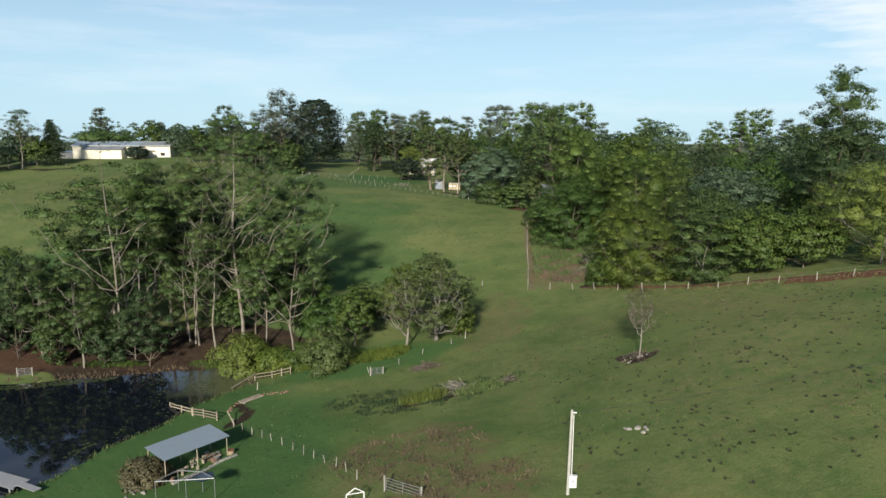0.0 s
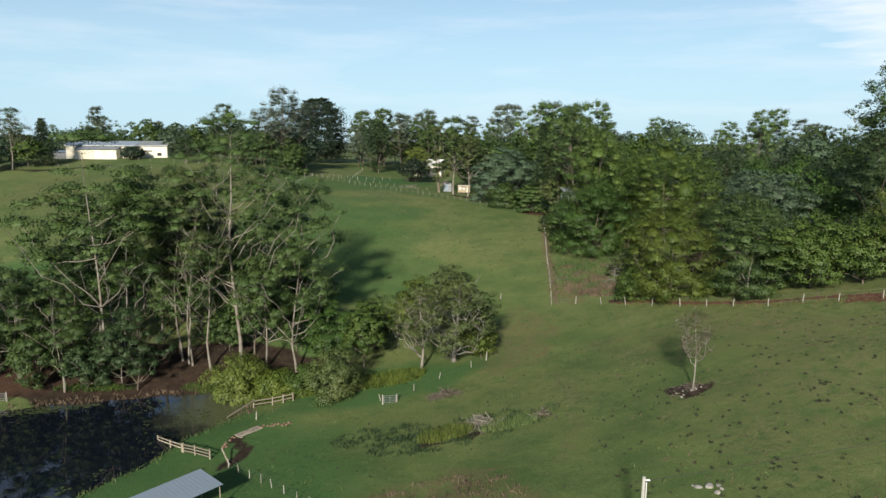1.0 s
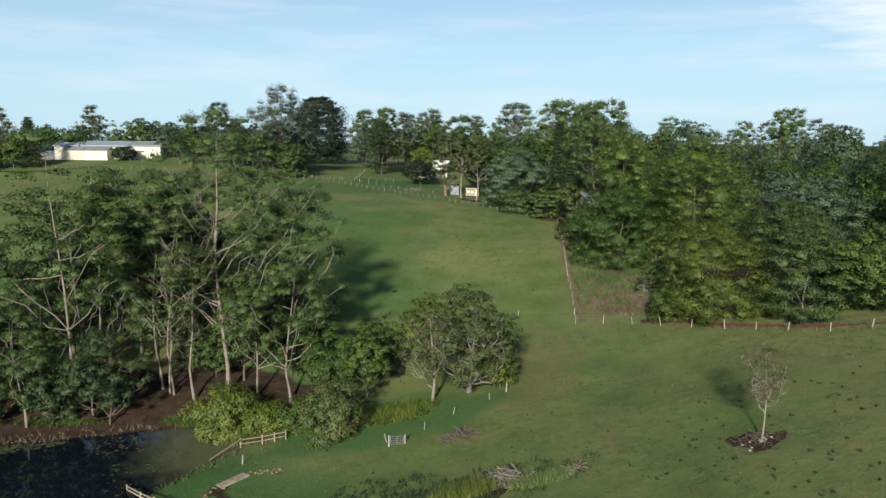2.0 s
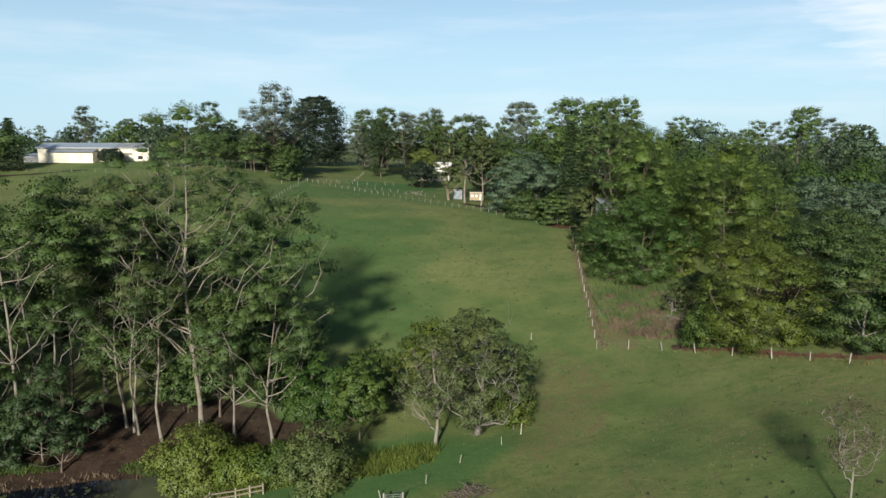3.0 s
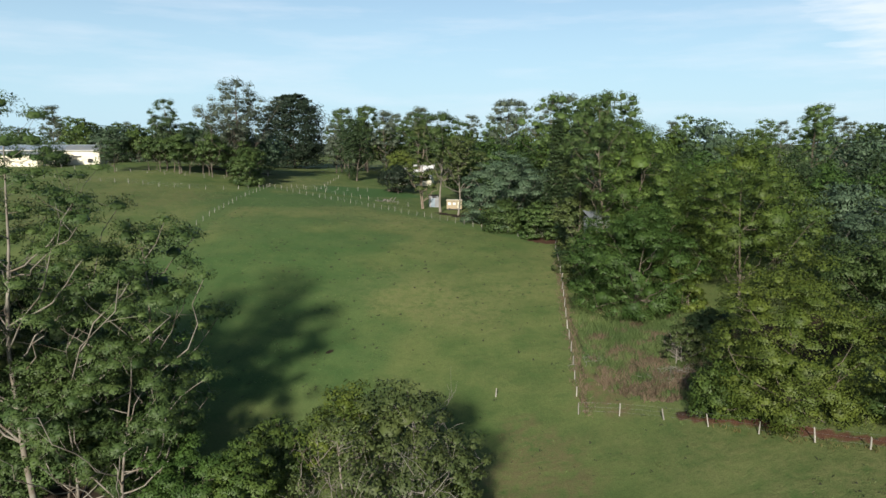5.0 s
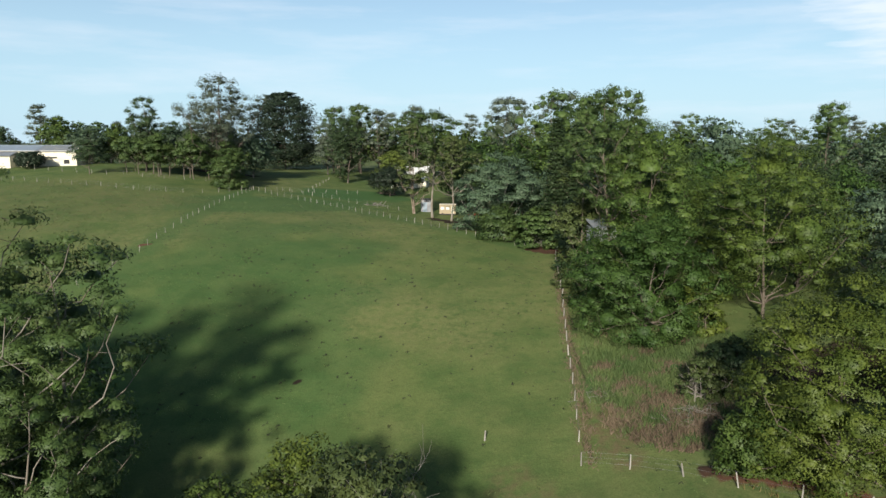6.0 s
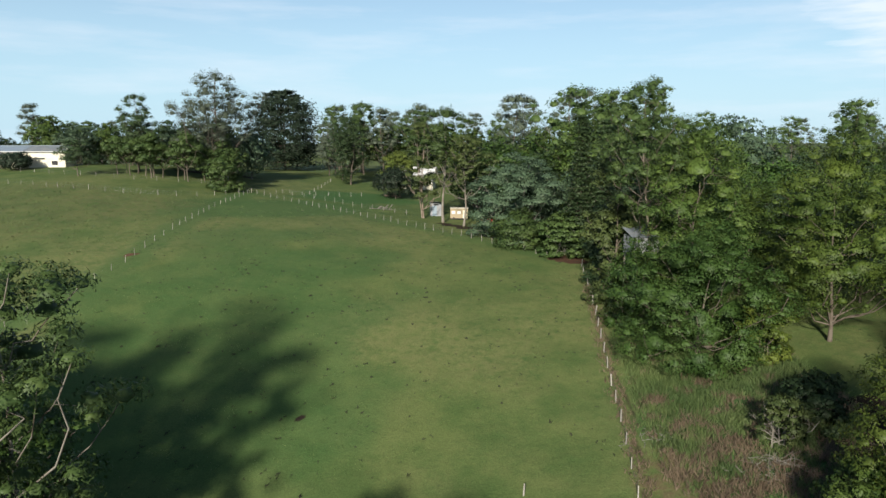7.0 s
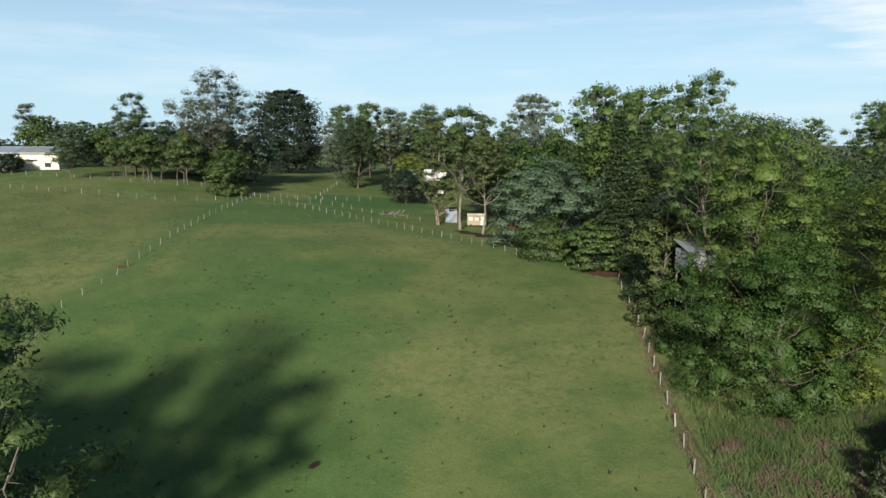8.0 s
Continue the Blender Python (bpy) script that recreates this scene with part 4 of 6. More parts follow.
tree("shrub", -19.5, 90.0, 3.2, 2.6, 38, "lush green undergrowth by the pond", "shrub", count=9500, leaf="green")
tree("shrub", -26.8, 57.4, 2.0, 1.9, 39, "reddish garden shrub beside the shelter", "shrub", count=5700, leaf="dry")
tree("thin", 21.4, 70.1, 7.6, 2.0, 40, "nearly bare pale tree alone in the paddock", count=3600, trunk=0.085, bark="pale", leaf="dry", bare=38, low=0.4, lumps=26, lump=0.3, size=0.12, hang=0.0)

# the wood beyond the side fence
WOOD = "mixed wood beside the paddock"
tree("leafy", 24.9, 131.6, 13.6, 7.8, 41, "dense dark green tree with foliage to the ground", group=WOOD, count=48000, low=0.0, lumps=110, lump=0.15, leaf="fig", size=0.22, taper=0.45)
tree("gum", 22.7, 142.5, 26.0, 5.6, 42, "tall airy gum tree above the wood", group=WOOD, count=22000, low=0.4, lumps=110, lump=0.13, trunk=0.24, size=0.32, leaf="gum", flat=0.95, bark="brown")
tree("wattle", 26.8, 140.0, 21.8, 7.9, 43, "big rounded tree with tufted bright green foliage", group=WOOD, count=52000, low=0.12, lumps=110, lump=0.185, flat=0.76, leaf="green", size=0.22, taper=0.5)
tree("wattle", 38.2, 132.8, 20.0, 8.6, 44, "big rounded tree with tufted mossy green foliage", group=WOOD, count=52000, low=0.1, lumps=110, lump=0.185, flat=0.7, leaf="moss", size=0.22, trunk=0.2, taper=0.45)
tree("wattle", 30.0, 103.0, 13.4, 6.9, 45, "rounded yellow-green wattle tree with drooping skirts", group=WOOD, count=50000, low=0.0, lumps=100, lump=0.175, flat=0.76, leaf="wattle", size=0.21, taper=0.45)
tree("shrub", 25.5, 105.0, 5.6, 2.6, 46, "leafy green shrub below the wattle", "shrub", WOOD, count=9000)
tree("dome", 37.9, 96.6, 10.8, 5.0, 47, "grey-green tree with level layers of foliage", group=WOOD, count=24700, low=0.0, lumps=56, lump=0.24, leaf="gum", size=0.28, apart=1.15)
tree("leafy", 44.4, 93.6, 9.2, 5.0, 48, "light green leafy tree behind the fence", group=WOOD, count=17100, low=0.04)
tree("leafy", 49.4, 91.0, 8.2, 4.8, 49, "leafy green tree behind the fence", group=WOOD, count=15200, low=0.06)
tree("wattle", 57.0, 86.5, 13.4, 9.2, 50, "spreading bright wattle with bare grey limbs", group=WOOD, count=38000, low=0.06, lumps=70, lump=0.19, flat=0.68, bare=4, bark="grey", leaf="lime", size=0.24, apart=1.25)
tree("leafy", 68.2, 118.3, 28.6, 6.6, 51, "towering gum tree with a broad rounded crown", group=WOOD, count=26000, low=0.2, lumps=100, lump=0.17, leaf="gum", bark="pale", trunk=0.36, size=0.32, taper=0.35, ob="gum_tree")
tree("bushy", 66.5, 113.0, 20.0, 8.0, 52, "dark bushy tree in the wood", group=WOOD, count=26000, lumps=70, flat=0.6, apart=1.2, size=0.3)
tree("spire", 79.0, 117.5, 25.0, 4.0, 53, "tall narrow hoop pine with bare lower branches", group=WOOD, count=11400, low=0.3)
tree("dome", 52.5, 124.0, 12.5, 7.0, 54, "rounded bluish tree in the wood", group=WOOD, count=20000, leaf="blue", lumps=70, apart=1.1)
tree("leafy", 45.5, 115.0, 10.5, 6.0, 55, "leafy tree in the wood", group=WOOD, count=20900, leaf="gum", size=0.28)
tree("dome", 12.6, 180.0, 14.0, 9.2, 56, "broad blue-green spreading tree with feathery foliage", group=WOOD, count=34000, low=0.0, lumps=100, lump=0.15, flat=0.5, size=0.3, apart=1.15, taper=0.6)
tree("spire", 20.2, 167.5, 20.6, 2.7, 57, "narrow dark hoop pine at the edge of the wood", group=WOOD, leaf="deep", count=12000, low=0.04)
tree("spire", 23.2, 166.5, 20.0, 2.6, 58, "narrow dark hoop pine at the edge of the wood", group=WOOD, leaf="deep", count=10000, low=0.04)
tree("shrub", 11.8, 173.6, 5.2, 3.8, 59, "brownish shrub behind the top fence", "shrub", WOOD, count=9500, leaf="gum")
tree("dome", 18.2, 168.6, 6.6, 4.2, 60, "low layered conifer shrub over red earth", "shrub", WOOD, count=13300, low=0.02, leaf="gum")
tree("leafy", 22.4, 154.8, 10.5, 4.0, 61, "dark leafy tree against the side fence", group=WOOD, count=13300, leaf="deep", low=0.02)
# two fillers in darker leaf: the dark gaps between crowns put into colour
tree("leafy", 20.9, 139.6, 9.7, 4.0, 106, "leafy tree before the tin-roofed hut", group=WOOD, count=7000, leaf="fig", low=0.02)
tree("leafy", 25.6, 146.0, 11.5, 3.4, 107, "leafy tree beside the tin-roofed hut", group=WOOD, count=6000, leaf="fig", low=0.02)
tree("leafy", 20.6, 147.5, 17.6, 3.9, 62, "tall olive tree leaning over the side fence", group=WOOD, count=16000, leaf="olive", low=0.02, lumps=90, lump=0.2, core=0.3, bark="brown")
tree("shrub", 30.6, 130.2, 6.4, 2.6, 63, "fresh green shrub at the clearing's edge", "shrub", WOOD, count=9000, leaf="wattle", lump=0.2, lumps=40)
tree("shrub", 29.0, 117.8, 4.6, 2.6, 65, "dark leafy bush in the clearing", "shrub", WOOD, count=8000, leaf="deep", lump=0.2, lumps=40)
tree("thin", 25.4, 115.8, 4.0, 2.2, 64, "scrubby bush of bare twigs and leaves", "shrub", WOOD, count=4100, low=0.02, bark="grey", bare=12, stems=3, trunk=0.1)
# trees behind, leaf darkened to paint the shade between the front crowns
tree("leafy", 28.5, 158.5, 15.0, 5.4, 121, "leafy tree behind the hoop pines", group=WOOD, count=10000, leaf="fig", low=0.1)
tree("leafy", 30.5, 150.0, 15.0, 5.4, 122, "leafy tree inside the wood", group=WOOD, count=10000, leaf="fig", low=0.1)
# trees about the sheds at the top of the paddock
TOP = "trees about the farm yard"
tree("gum", -0.4, 194.6, 21.0, 6.2, 65, "pale-trunked gum tree beside the sheds", group=TOP, count=13300, low=0.45, trunk=0.26, lumps=60, lump=0.16)
tree("gum", 3.4, 191.2, 16.5, 4.6, 66, "forked gum tree beside the sheds", group=TOP, count=8500, low=0.42, trunk=0.2, leaf="olive")
tree("olive_gum", -4.4, 200.6, 18.5, 4.4, 67, "brown-stemmed gum tree beside the grey shed", group=TOP, count=10400, low=0.1, stems=3)
tree("pine", -60.0, 315.0, 28.0, 13.4, 68, "huge dark dome-shaped pine on the ridge", group=TOP, count=32000, low=0.03)
tree("gum", -56.6, 236.0, 26.6, 10.6, 69, "large airy gum tree on the ridge", group=TOP, count=34000, low=0.1, lumps=190, lump=0.12, flat=0.95, size=0.4, trunk=0.45, leaf="haze_grey", bark="brown", core=0.45)
tree("gum", -76.6, 236.0, 19.0, 5.2, 70, "gum tree with dark tufts on the ridge", group=TOP, count=14000, low=0.12, leaf="deep", lumps=90, lump=0.17, flat=0.95, bark="brown")
tree("gum", -31.7, 271.0, 19.5, 5.0, 71, "airy gum tree by the house yard", group=TOP, count=10000, low=0.12, leaf="deep", bark="brown", lumps=80, lump=0.18, flat=1.0)
tree("bushy", -28.0, 262.0, 19.0, 5.6, 72, "dark upright tree by the house yard", group=TOP, count=14000, low=0.04)
tree("gum", -38.5, 286.0, 17.0, 5.2, 73, "airy gum tree by the house yard", group=TOP, count=9000, low=0.1, bark="brown", leaf="haze_grey", lumps=80, lump=0.18, flat=1.0)
tree("leafy", -12.4, 243.0, 11.5, 4.8, 74, "yellow-green tree before the white house", group=TOP, count=12300, leaf="lime")
tree("bushy", -13.0, 237.0, 7.5, 5.2, 75, "dark rounded tree with a pale trunk", group=TOP, count=11400, leaf="pine", low=0.12)
tree("leafy", -50.2, 221.0, 9.5, 4.4, 76, "bushy green tree beside the fence corner", group=TOP, count=13300, leaf="gum", low=0.02)
tree("thin", -84.8, 223.0, 8.5, 4.4, 77, "small dark tree with open branches", group=TOP, count=6600, leaf="deep", low=0.25, bark="brown", bare=6)
tree("bushy", -107.5, 236.0, 4.4, 3.4, 78, "rounded dark bush beside the long shed", "bush", TOP, count=9000, leaf="pine")
tree("thin", -137.0, 218.0, 19.0, 6.0, 79, "sparse gum tree with bare branches on the hill", group=TOP, count=6600, leaf="gum", bark="pale", low=0.4)
tree("spire", -131.0, 225.0, 15.0, 4.8, 80, "broad dark conifer on the hill", group=TOP, count=11400, low=0.05)

# further trees: the shapes above again, turned and scaled
KEEP = {}
KEEP["young"] = tree("gum", -70.0, 229.0, 10.0, 3.6, 97, "young gum tree in the row along the fence", group=TOP, count=5000, low=0.32, lumps=30, lump=0.24, size=0.45, leaf="gum", bark="brown")
# darker leaf again, standing in for shade between the nearer crowns
KEEP["leafy"] = tree("leafy", 36.0, 158.0, 17.0, 7.2, 91, "leafy tree in the wood", group=WOOD, count=5000, size=0.58, leaf="fig", taper=0.4)
KEEP["wattle"] = tree("wattle", 36.0, 149.0, 18.0, 7.2, 92, "tufted green tree in the wood", group=WOOD, count=5200, size=0.58, leaf="green", lumps=50, apart=1.2, taper=0.5)
KEEP["gum"] = tree("gum", 32.0, 216.0, 25.5, 7.2, 93, "tall gum tree above the wood", group=WOOD, count=5600, low=0.06, lumps=60, lump=0.2, size=0.6, leaf="gum", bark="brown", flat=0.95)
KEEP["bushy"] = tree("bushy", 47.0, 143.0, 17.0, 7.4, 94, "dark bushy tree in the wood", group=WOOD, count=4800, size=0.66)
KEEP["deep"] = tree("gum", 26.0, 300.0, 27.0, 7.0, 95, "open gum tree on the skyline", group=WOOD, count=4400, low=0.2, lumps=48, lump=0.2, size=0.66, leaf="haze_grey", bark="brown", flat=0.95)
KEEP["dome"] = tree("dome", 60.0, 150.0, 15.5, 8.2, 96, "broad bluish tree in the wood", group=WOOD, count=4600, lumps=50, lump=0.22, size=0.66)
KEEP["leafy_far"] = tree("leafy", 66.0, 246.0, 17.0, 7.2, 98, "leafy tree in the far wood", group=WOOD, count=2500, size=0.92, lumps=50)
KEEP["bushy_far"] = tree("bushy", 52.0, 252.0, 17.0, 7.4, 99, "dark bushy tree in the far wood", group=WOOD, count=2500, size=0.92, lumps=50)
KEEP["dome_far"] = tree("dome", 78.0, 250.0, 15.5, 8.2, 100, "broad bluish tree in the far wood", group=WOOD, count=2500, lumps=50, lump=0.25, size=0.92)
rng = np.random.default_rng(7)
placed = []


def scatter(count, x0, x1, y0, y1, kinds, s0, s1, apart=6.5, keep_out=None):
    made = 0
    for _ in range(count * 12):
        if made >= count:
            break
        x, y = rng.uniform(x0, x1), rng.uniform(y0, y1)
        if keep_out and keep_out(x, y) or any((x - a) ** 2 + (y - b) ** 2 < apart ** 2 for a, b in placed):
            continue
        placed.append((x, y))
        made += 1
        k = kinds[rng.integers(len(kinds))]
        plant_again(KEEP[k], x, y, rng.uniform(s0, s1), rng.uniform(0, 360), rng.uniform(0.88, 1.12))


# the wood fills the slope behind the first trees
scatter(32, 24, 115, 150, 232, ["leafy", "wattle", "bushy", "dome", "leafy"], 0.62, 0.9, 8.0, lambda x, y: x < 24 + max(0, 175 - y) * 0.35 or (x < 33 and y < 172))
scatter(14, 46, 110, 98, 150, ["leafy", "bushy", "wattle", "dome"], 0.55, 0.78, 8.0, lambda x, y: x < 62 and y < 128 or x < 50 or (x < 78 and y < 122))
scatter(16, 4, 44, 188, 240, ["leafy", "bushy", "wattle", "leafy"], 0.75, 1.05, 7.0, lambda x, y: x < 6 + max(0, 205 - y) * 0.8)
scatter(34, 30, 330, 235, 360, ["leafy_far", "bushy_far", "dome_far", "gum", "leafy_far"], 0.8, 1.2, 12.0)
scatter(10, -30, 30, 285, 350, ["leafy_far", "gum", "bushy_far"], 0.8, 1.1, 9.0, lambda x, y: x < -12 and y < 300)
scatter(34, -215, -72, 268, 330, ["leafy_far", "bushy_far", "dome_far"], 0.5, 0.75, 6.0)
scatter(20, -190, -122, 204, 236, ["bushy_far", "leafy_far", "dome_far", "bushy_far"], 0.4, 0.72, 5.5, lambda x, y: x > -134 or abs(y - (228 - (-x - 122) * 0.45)) > 8)
scatter(15, -80, -51, 226.5, 233, ["young"], 0.7, 1.15, 2.4)
scatter(16, -112, -50, 246, 268, ["leafy_far", "bushy_far", "dome_far"], 0.55, 0.78, 5.5)
scatter(9, -44, 0, 290, 330, ["deep", "gum", "leafy_far"], 0.7, 0.95, 8.0)
scatter(26, -260, 420, 365, 470, ["deep", "gum", "deep", "leafy_far"], 0.75, 1.05, 15.0)
plant_again(KEEP["dome"], 84.0, 270.0, 1.3, 20, 1.1)
plant_again(KEEP["deep"], 30.0, 228.0, 1.0, 130)
plant_again(KEEP["gum"], 25.0, 206.0, 1.05, 15)
plant_again(KEEP["gum"], 42.0, 212.0, 1.08, 250)
plant_again(KEEP["deep"], 18.0, 262.0, 1.0, 190)
plant_again(KEEP["gum"], 31.0, 197.0, 1.0, 310)
plant_again(KEEP["gum"], 37.5, 222.0, 1.06, 75)
plant_again(KEEP["deep"], -22.0, 338.0, 0.85, 230)

# the first of each of these stand lower than their copies
for k in ("leafy", "wattle", "bushy", "dome"):
    KEEP[k].matrix_basis = KEEP[k].matrix_basis @ Matrix.Diagonal((0.78, 0.78, 0.72, 1))


def far_woods():
    """Low woods on the land towards the horizon."""
    r, crown = np.random.default_rng(5), Soup()
    for _ in range(620):
        y = r.uniform(480, 1700)
        x = r.uniform(-0.8, 1.0) * y
        s = r.uniform(5, 9)
        lump_leaves(crown, (x, y, float(land(x, y)) + s * 0.8), s, 46, r, 4.2, 0.8, 0.7)
    # the leaf colour carries the haze of distance
    return tagged(new("far_woods", crown.mesh("far_woods", LEAF["haze_grey"])), "distant dark green woodland towards the horizon", "woodland", kind="stuff")


far_woods()

# ---- fences ----
def part(name, bm, mat, parent, label=""):
    me = bpy.data.meshes.new(name)
    bm.to_mesh(me)
    bm.free()
    me.materials.append(mat)
    ob = new(name, me)
    ob.parent = parent
    return tagged(ob, label)


def box(bm, x0, y0, z0, x1, y1, z1, m=None):
    vs = [bm.verts.new(Vector(p) if m is None else m @ Vector(p)) for p in
          [(x0, y0, z0), (x1, y0, z0), (x1, y1, z0), (x0, y1, z0), (x0, y0, z1), (x1, y0, z1), (x1, y1, z1), (x0, y1, z1)]]
    for f in ((3, 2, 1, 0), (4, 5, 6, 7), (0, 1, 5, 4), (1, 2, 6, 5), (2, 3, 7, 6), (3, 0, 4, 7)):
        bm.faces.new([vs[i] for i in f])
    return bm


def beam(bm, a, b, w, h):
    """A squared timber or bar from a to b."""
    a, b = Vector(a), Vector(b)
    m = Matrix.Translation(a) @ (b - a).to_track_quat("X", "Z").to_matrix().to_4x4()
    return box(bm, 0, -w / 2, -h / 2, (b - a).length, w / 2, h / 2, m)


def rod(bm, a, b, r, r2=None, sides=8):
    a, b = Vector(a), Vector(b)
    m = Matrix.Translation((a + b) / 2) @ (b - a).to_track_quat("Z", "Y").to_matrix().to_4x4()
    bmesh.ops.create_cone(bm, cap_ends=True, segments=sides, radius1=r, radius2=r if r2 is None else r2, depth=(b - a).length, matrix=m)
    return bm


def soft(bm, w=0.02):
    bmesh.ops.bevel(bm, geom=bm.edges[:], offset=w, segments=1, affect="EDGES")
    return bm


def post_mesh(seed, h=1.05, r=0.055):
    """A split round post with an uneven top and a slight taper."""
    rr, bm = random.Random(seed), bmesh.new()
    rings = []
    for z, k in ((-0.3, 1.1), (0.4 * h, 1.0), (h, 0.9)):
        rings.append([bm.verts.new((math.cos(a) * r * k * rr.uniform(0.8, 1.2), math.sin(a) * r * k * rr.uniform(0.8, 1.2),
                                    z + (rr.uniform(-0.05, 0.05) if z == h else 0))) for a in [i * math.pi / 3 for i in range(6)]])
    for p, q in zip(rings, rings[1:]):
        for i in range(6):
            bm.faces.new((p[i], p[(i + 1) % 6], q[(i + 1) % 6], q[i]))
    bm.faces.new(rings[-1])
    me = bpy.data.meshes.new("post")
    bm.to_mesh(me)
    bm.free()
    me.materials.append(POST)
    return me


POSTS = [post_mesh(i) for i in range(5)]


def walk_line(route, gap, rr):
    out, carry = [], 0.0
    for (ax, ay), (bx, by) in zip(route, route[1:]):
        d = math.hypot(bx - ax, by - ay)
        s = carry
        while s < d:
            out.append((ax + (bx - ax) * s / d, ay + (by - ay) * s / d))
            s += gap * rr.uniform(0.9, 1.1)
        carry = s - d
    return out


def fence(route, gap, seed, label, tall=1.0, thick=1.0, lean=4.0, wires=3):
    rr = random.Random(seed)
    root = new("wire_fence")
    x0, y0 = route[0]
    root.matrix_basis = pose(x0, y0, float(land(x0, y0)))
    inv = root.matrix_basis.inverted()
    spots = walk_line(route, gap, rr)
    for x, y in spots:
        ob = new("post", POSTS[rr.randrange(5)])
        ob.parent = root
        s = thick * rr.uniform(0.85, 1.2)
        ob.matrix_basis = inv @ pose(x, y, float(land(x, y)), rr.gauss(0, lean), rr.gauss(0, lean), rr.uniform(0, 360)) @ Matrix.Diagonal((s, s, tall * rr.uniform(0.88, 1.1), 1))
    for k in range(wires):
        z = tall * (0.35 + 0.8 * k / max(1, wires - 1))
        s = Soup()
        pts = np.array([(x - x0, y - y0, float(land(x, y)) - float(land(x0, y0)) + z) for x, y in spots])
        s.tube(pts, np.full(len(pts), 0.005), 3)
        ob = new("wire", s.mesh("wire", WIRE))
        ob.parent = root
    return tagged(root, label, "fence")


fence(FENCE_TOP, 2.3, 1, "post and wire fence with pale weathered posts along the paddock", thick=0.65, tall=0.9)
fence(FENCE_SIDE, 3.1, 2, "post and wire fence with pale leaning posts beside the wood", lean=6)
fence(FENCE_LOW, 3.9, 3, "post and wire fence with pale posts before the wattles")
fence(FENCE_LEFT, 3.2, 4, "post and wire fence climbing the hill paddock", thick=0.65, tall=0.9)
fence(FENCE_HILL, 3.8, 5, "post and wire fence across the hilltop", thick=0.65, tall=0.9)
fence(FENCE_ROW, 4.8, 6, "post and wire fence along the row of trees", thick=0.65, tall=0.9)
fence(FENCE_YARD, 3.2, 7, "post and wire fence of the house yard", thick=0.65, tall=0.9)
fence(FENCE_YARD_LOW, 3.2, 8, "post and wire fence below the house yard", thick=0.65, tall=0.9)
fence(FENCE_UP, 6.0, 9, "post and wire fence running up to the house", tall=0.85, wires=2)
fence(FENCE_POND, 1.9, 10, "post and wire fence between shelter and paddock", tall=0.85, thick=0.65)
fence([(-9.5, 83.6), (-5.5, 85.5), (-3.6, 87.8), (2.4, 91.2)], 4.2, 11, "low remnant fence near the pond trees", tall=0.8, thick=0.7, lean=9, wires=1)

# ---- buildings ----
def at_ground(name, x, y, turn=0.0, dz=0.0):
    ob = new(name)
    ob.matrix_basis = pose(x, y, float(land(x, y)) + dz, 0, 0, turn)
    return ob


def ribbed(bm, x0, x1, a, b, pitch=0.4, rise=0.018, thick=0.02):
    """A ribbed roof sheet from x0 to x1, sloping from a (y, z) to b (y, z)."""
    n = max(2, int((x1 - x0) / pitch))
    rows = []
    for i in range(n + 1):
        for k, lift in ((0, 0.0), (0.7, 0.0), (0.78, rise), (0.92, rise)):
            x = x0 + (x1 - x0) * min(n, i + k) / n
            rows.append((x, lift))
            if i == n:
                break
    top = [[bm.verts.new((x, y, z + l)) for y, z in (a, b)] for x, l in rows]
    low = [[bm.verts.new((x, y, z + l - thick)) for y, z in (a, b)] for x, l in rows]
    for i in range(len(rows) - 1):
        bm.faces.new((top[i][0], top[i + 1][0], top[i + 1][1], top[i][1]))
        bm.faces.new((low[i][0], low[i][1], low[i + 1][1], low[i + 1][0]))
        bm.faces.new((top[i][0], low[i][0], low[i + 1][0], top[i + 1][0]))
        bm.faces.new((top[i][1], top[i + 1][1], low[i + 1][1], low[i][1]))
    for i in (0, -1):
        bm.faces.new((top[i][0], top[i][1], low[i][1], low[i][0]))
    return bm


